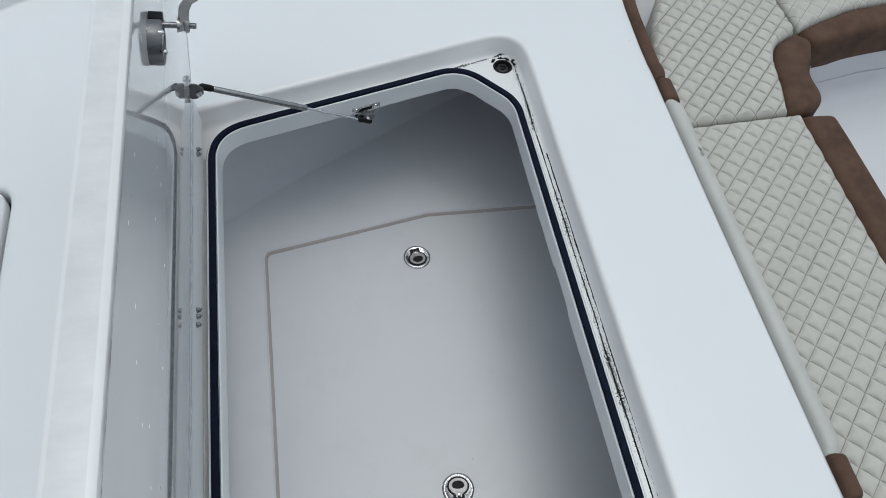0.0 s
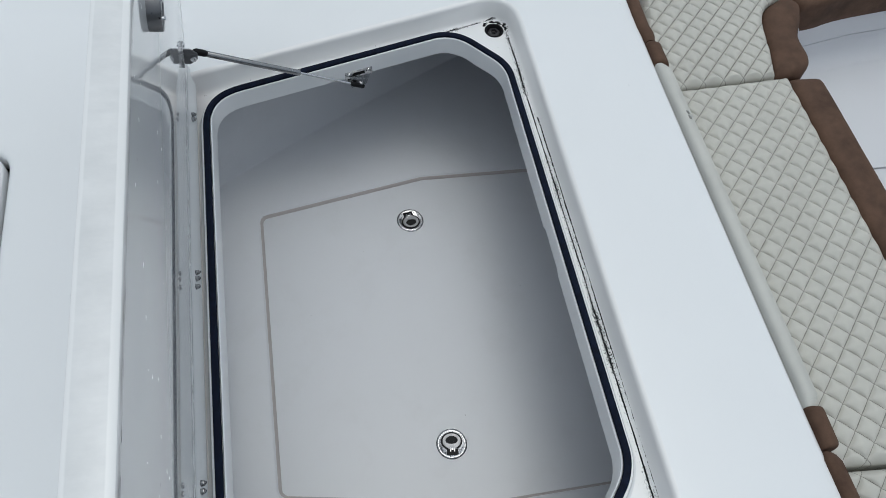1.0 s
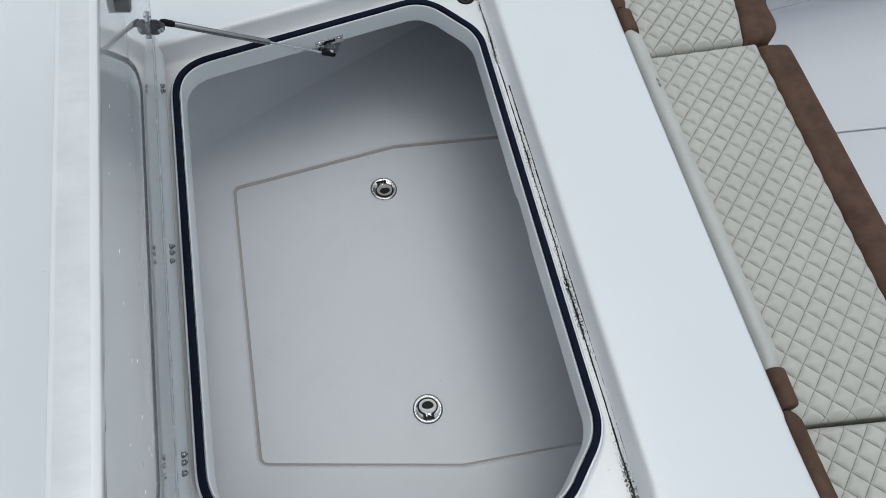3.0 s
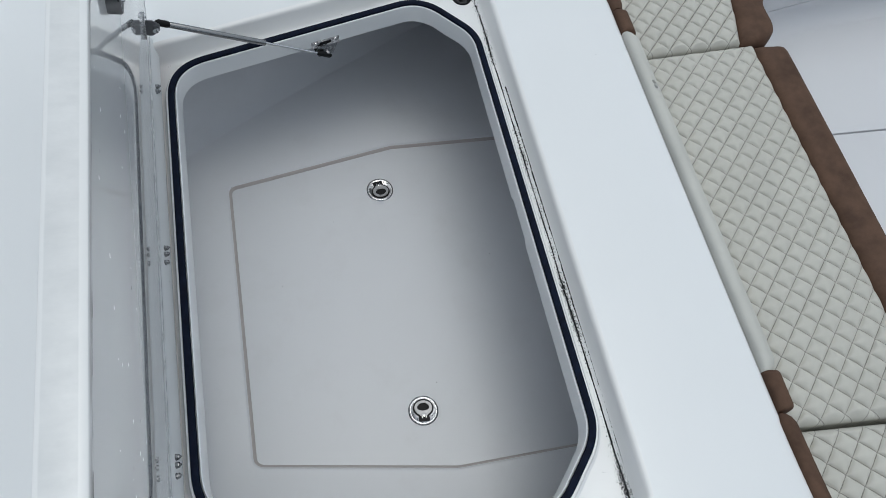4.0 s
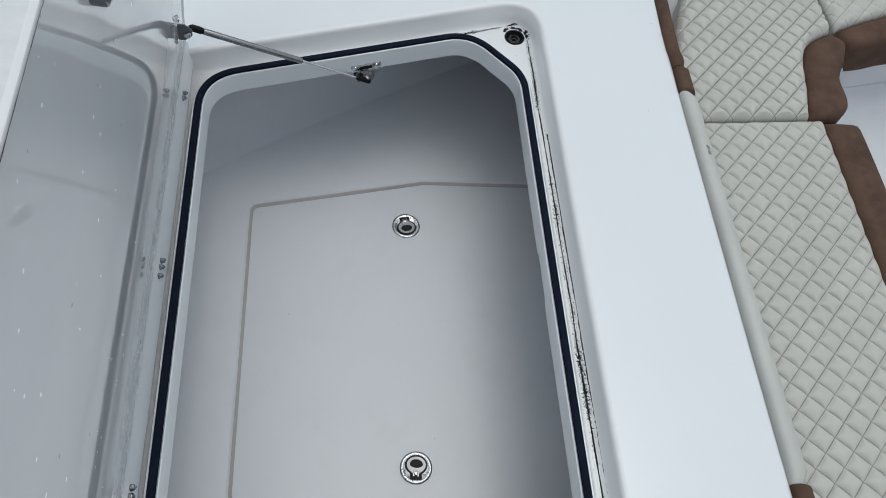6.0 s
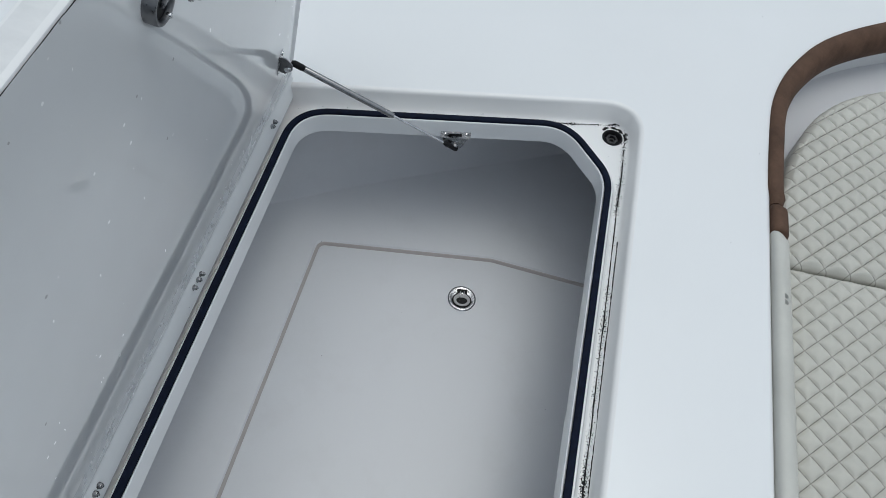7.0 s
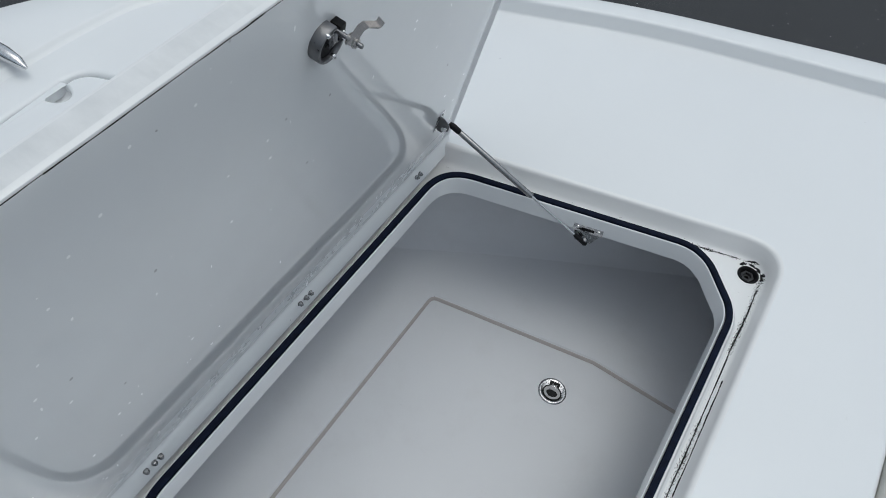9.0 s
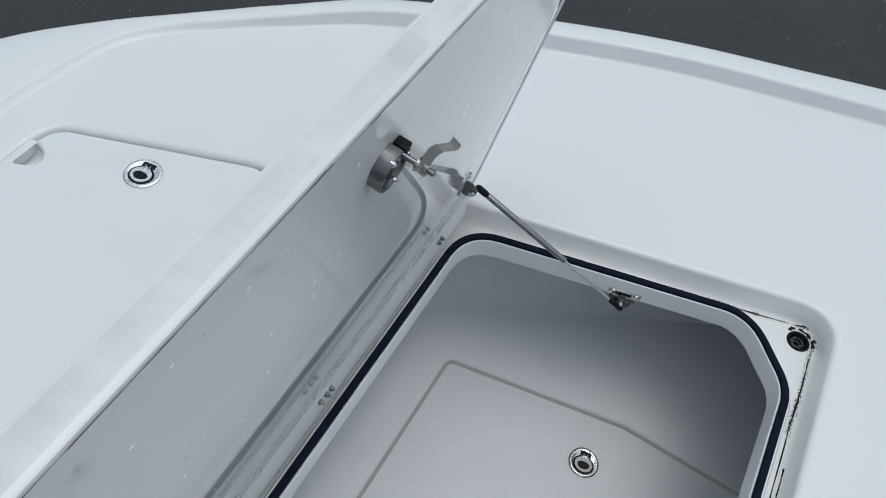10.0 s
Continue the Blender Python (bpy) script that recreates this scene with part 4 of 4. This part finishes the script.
def pad(name, outer, inner, material, parent, quilted, thick=0.085, edge=0.013, step=0.0034, puff=0.004, z=SEAT_Z, label=""):
    """A soft cushion between two curves in plan, with rolled edges."""
    outer = [Vector(p) for p in outer]
    inner = [Vector(p) for p in inner]
    lo = max(sum((b - a).length for a, b in zip(c, c[1:])) for c in (outer, inner))
    wd = max((a - b).length for a, b in zip((outer[0], outer[-1]), (inner[0], inner[-1])))
    nu = max(6, int(lo / step))
    nv = max(4, int(wd / step))
    eu, ev = edge / lo, edge / wd
    us = [0, eu * 0.05, eu * 0.2, eu * 0.5] + [eu + (1 - 2 * eu) * i / nu for i in range(nu + 1)] + [1 - eu * 0.5, 1 - eu * 0.2, 1 - eu * 0.05, 1]
    vs_ = [0, ev * 0.05, ev * 0.2, ev * 0.5] + [ev + (1 - 2 * ev) * i / nv for i in range(nv + 1)] + [1 - ev * 0.5, 1 - ev * 0.2, 1 - ev * 0.05, 1]
    A = [lerp_curve(outer, u) for u in us]
    B = [lerp_curve(inner, u) for u in us]
    bm = bmesh.new()
    grid = []
    for u, a, b in zip(us, A, B):
        row = []
        for v in vs_:
            p = a + (b - a) * v
            du = min(u, 1 - u) * lo / edge
            dv = min(v, 1 - v) * wd / edge
            drop = 0.0
            for dd in (du, dv):
                if dd < 1:
                    drop += edge * (1 - math.sqrt(max(0, 1 - (1 - dd) ** 2)))
            h = quilt(p.x, p.y) * min(1, 0.7 * du, 0.7 * dv) if quilted else 0.0015 * noise.noise((p.x * 14, p.y * 14, 2)) * min(1, du, dv)
            dome = puff * (math.sin(math.pi * v) ** 0.5 if 0 < v < 1 else 0) * (1 - (2 * u - 1) ** 8)
            row.append((p.x, p.y, z - drop + h + dome))
        grid.append(row)
    vg = loft(bm, grid, closed=False)
    rim = [r[0] for r in vg] + vg[-1][1:] + [r[-1] for r in vg[::-1]][1:] + vg[0][-2:0:-1]
    low = [bm.verts.new((v.co.x, v.co.y, z - thick)) for v in rim]
    for i in range(len(rim)):
        j = (i + 1) % len(rim)
        bm.faces.new((rim[i], rim[j], low[j], low[i]))
    bm.faces.new(low)
    o = Vector((0, 0, 0)) if parent is None else parent.matrix_world.translation
    for v in bm.verts:
        v.co -= o
    return part(name, bm, material, parent, label, angle=60)


def cushion(outer, mid, front, label, fine=0.0027):
    c = (Vector(outer[0]) + Vector(outer[-1])) / 2
    top = empty("seat_cushion", pose(c.x, c.y, SEAT_Z - 0.09))
    bpy.context.view_layer.update()
    pad("quilted_panel", outer, mid, M_CREAM, top, True, step=fine, label="cream diamond-quilted vinyl")
    pad("front_band", mid, front, M_BROWN, top, False, thick=0.10, edge=0.022, step=0.010, puff=0.006, label="brown suede-look vinyl edge")
    return tagged(top, label, "seat cushion", "cockpit seat cushions")


cushion([(1.042, -0.116), (1.047, -1.017)], [(1.386, -0.106), (1.381, -1.046)], [(1.478, -0.112), (1.476, -1.053)],
        "long cream quilted seat cushion with a brown front edge")
C2_OUT = catmull([V2((1.044, -0.109)), V2((1.072, 0.057)), V2((1.112, 0.219)), V2((1.183, 0.367)), V2((1.304, 0.475)), V2((1.495, 0.557))], 6)
C2_MID = catmull([V2((1.356, -0.101)), V2((1.378, -0.017)), V2((1.397, 0.075)), V2((1.431, 0.136)), V2((1.498, 0.174))], 6)
C2_FRONT = catmull([V2((1.428, -0.102)), V2((1.474, -0.054)), V2((1.478, 0.021)), V2((1.510, 0.083)), V2((1.534, 0.140))], 6)
cushion(C2_OUT, C2_MID, C2_FRONT, "curved corner seat cushion in cream quilting with brown edge")
C3_OUT = catmull([V2((1.498, 0.559)), V2((2.055, 0.75)), V2((2.7, 0.86)), V2((3.58, 0.90))], 6)
C3_MID = catmull([V2((1.515, 0.180)), V2((1.636, 0.225)), V2((1.804, 0.260)), V2((2.6, 0.33)), V2((3.58, 0.36))], 6)
C3_FRONT = catmull([V2((1.537, 0.130)), V2((1.610, 0.138)), V2((1.804, 0.173)), V2((2.6, 0.24)), V2((3.58, 0.26))], 6)
cushion(C3_OUT, C3_MID, C3_FRONT, "long side seat cushion in cream quilting with brown edge", 0.0075)
MIDC = -0.5645
flip = lambda pts: [V2((p[0], p[1] if p[1] > -1.66 else -1.66 + 0.6 * (p[1] + 1.66))) for p in mirror_y(pts, MIDC)]
N2_OUT = [V2((1.049, -1.024))] + [p for p in flip(C2_OUT) if p.y < -1.09]
N2_MID = catmull([V2((1.376, -1.056)), V2((1.397, -1.118)), V2((1.418, -1.198)), V2((1.450, -1.255)), V2((1.510, -1.295))], 6)
N2_FRONT = catmull([V2((1.452, -1.063)), V2((1.493, -1.112)), V2((1.500, -1.188)), V2((1.530, -1.238)), V2((1.548, -1.272))], 6)
cushion(N2_OUT, N2_MID, N2_FRONT, "curved corner seat cushion in cream quilting with brown edge")
cushion(flip(C3_OUT), flip(C3_MID), flip(C3_FRONT), "long side seat cushion in cream quilting with brown edge", 0.010)

# seat base moulding and cockpit sole
bm = bmesh.new()
base_front = [V2(p) for p in [(3.6, 0.27), (2.6, 0.250), (1.80, 0.185), (1.60, 0.150), (1.51, 0.095), (1.462, 0.010), (1.445, -0.11)]]
base_front = base_front + [V2(p) for p in mirror_y(base_front, MIDC)][::-1]
_bs = base_front
top_z = SEAT_Z - 0.0855
_bo = 1.0 if outward(_bs, 0.01)[len(_bs) // 2].x > _bs[len(_bs) // 2].x else -1.0
bs = lambda d: outward(_bs, d * _bo)
cove = [(0.055 * (1 - math.sin(a)), SOLE_Z + 0.055 * (1 - math.cos(a))) for a in [math.pi / 2 * i / 8 for i in range(9)]]
loft(bm, [ring_at(bs(d), z) for d, z in cove + [(0.0, -0.2125), (-0.003, -0.2120), (-0.003, -0.2090), (0.0, -0.2085), (0.0, top_z - 0.01)]] + [ring_at([p + V2((-0.006, 0)) for p in _bs], top_z)], closed=False)
outer_b = [bm.verts.new((p.x, p.y, top_z)) for p in li(0.013)]
inner_b = [bm.verts.new((p.x - 0.006, p.y, top_z)) for p in _bs]
fill(bm, [outer_b + inner_b[::-1]])
tagged(part("seat_base", bm, M_COCKPIT), "white moulded seat base under the cockpit cushions", "seat base", kind="structure")
bm = bmesh.new()
# three floor panels with slanted joints between them
XS = (1.3, 2.2, 3.6)
JOINTS = [(0.34, 0.34, 0.34), (-0.225, -0.260, -0.290), (-0.904, -0.869, -0.839), (-1.47, -1.47, -1.47)]
for ja, jb in zip(JOINTS, JOINTS[1:]):
    row = lambda jt, dy, dz: [(x, y + dy, SOLE_Z + dz) for x, y in zip(XS, jt)]
    loft(bm, [row(ja, -0.003, -0.012), row(ja, -0.003, -0.001), row(ja, -0.005, 0.0), row(jb, 0.005, 0.0), row(jb, 0.003, -0.001), row(jb, 0.003, -0.012)], closed=False)
loft(bm, [[(1.3, 0.34, SOLE_Z - 0.011), (3.6, 0.34, SOLE_Z - 0.011)], [(1.3, -1.47, SOLE_Z - 0.011), (3.6, -1.47, SOLE_Z - 0.011)]], closed=False)
tagged(part("cockpit_floor", bm, M_COCKPIT), "white fibreglass cockpit floor with hatch seams", "floor", kind="structure")


bm = bmesh.new()
box(bm, (3.6, -2.33, -1.2), (3.66, 1.36, 0.35), 0.01)
tagged(part("aft_bulkhead", bm, M_DECK), "plain white bulkhead closing the cockpit aft", "bulkhead", kind="structure")


# ---- coaming bolster ----
ROLL_X = 1.027


def bolster(y0, y1, material, label, full_curve=None, height=0.085, width=0.046):
    """Padded roll under the deck lip, following the opening's edge."""
    if full_curve is None:
        n = 40
        curve = [V2((ROLL_X, y)) for y in [y0 + (y1 - y0) * i / n for i in range(n + 1)]]
        side = [V2((1, 0))] * (n + 1)
    else:
        curve = full_curve
        side = []
        for i in range(len(curve)):
            a, b = curve[max(i - 1, 0)], curve[min(i + 1, len(curve) - 1)]
            t = (b - a).normalized()
            s = V2((t.y, -t.x)) if V2((t.y, -t.x)).dot(V2((1.7, MID)) - curve[i]) > 0 else V2((-t.y, t.x))
            side.append(s)
    sec = [(0.0, -0.5), (0.0, 0.42), (0.10, 0.49), (0.35, 0.5), (0.68, 0.42), (0.90, 0.22), (1.0, -0.05), (0.97, -0.3), (0.80, -0.46), (0.5, -0.5)]
    rings = []
    m = len(curve)
    L = sum((b - a).length for a, b in zip(curve, curve[1:]))
    run = 0
    for i, (p, s) in enumerate(zip(curve, side)):
        if i:
            run += (p - curve[i - 1]).length
        e = min(run, L - run)
        k = 1.0 if e > 0.010 else 0.72 + 0.28 * math.sqrt(max(0, 1 - (1 - e / 0.010) ** 2))
        zc = 0.003
        rings.append([(p.x + s.x * (0.004 + width * a * k), p.y + s.y * (0.004 + width * a * k), zc + height * b * (0.5 + 0.5 * k)) for a, b in sec])
    bm = bmesh.new()
    vs = loft(bm, rings)
    bm.faces.new(vs[0])
    bm.faces.new(vs[-1])
    ob = part("coaming_bolster", bm, material, None, angle=60)
    return tagged(ob, label, "bolster", "coaming bolsters")


front_roll = bolster(-0.078, -0.918, M_PIPING, "pale grey padded bolster along the front of the cockpit")
M_SCUFF = vinyl("grey_scuff", (0.46, 0.458, 0.43), (0.41, 0.408, 0.385), 0.5)
bolster(-0.008, -0.0775, M_BROWN, "short brown padded bolster end piece")
bolster(-0.9185, -0.995, M_BROWN, "short brown padded bolster end piece")


def densify(pts, step=0.02):
    out = [pts[0]]
    for a, b in zip(pts, pts[1:]):
        n = max(1, int((b - a).length / step))
        out += [a + (b - a) * ((i + 1) / n) for i in range(n)]
    return out


def bolster_stain():
    """Small four-lobed grey scuff on the bolster's roll."""
    bm = bmesh.new()
    for dx, dy in ((0.006, 0), (-0.006, 0), (0, 0.007), (0, -0.007)):
        ring = [(ROLL_X + 0.0245 + dx + 0.0055 * math.cos(t), -0.2416 + dy + 0.0055 * math.sin(t)) for t in [2 * math.pi * i / 14 for i in range(14)]]
        vs = []
        for x, y in ring:
            a = (x - ROLL_X - 0.004) / 0.046
            sec = [(0.35, 0.5), (0.68, 0.42), (0.90, 0.22), (1.0, -0.05)]
            z = 0.22
            for (a0, z0), (a1, z1) in zip(sec, sec[1:]):
                if a0 <= a <= a1:
                    z = z0 + (z1 - z0) * (a - a0) / (a1 - a0)
            vs.append(bm.verts.new((x, y, 0.003 + 0.085 * z + 0.0005)))
        bm.faces.new(vs)
    return bm


_up = [p for p in li(0.0) if p.y > 0.01 and p.x < 3.55]
_dn = [p for p in li(0.0) if p.y < -1.01 and p.x < 3.55]
bolster(0, 0, M_BROWN, "brown padded bolster curving round the cockpit corner", densify(_up + [V2((ROLL_X, -0.0065))]))
bolster(0, 0, M_BROWN, "brown padded bolster curving round the cockpit corner", densify([V2((ROLL_X, -0.9965))] + _dn))
part("scuff_mark", bolster_stain(), M_SCUFF, front_roll, "small grey scuff on the roll")
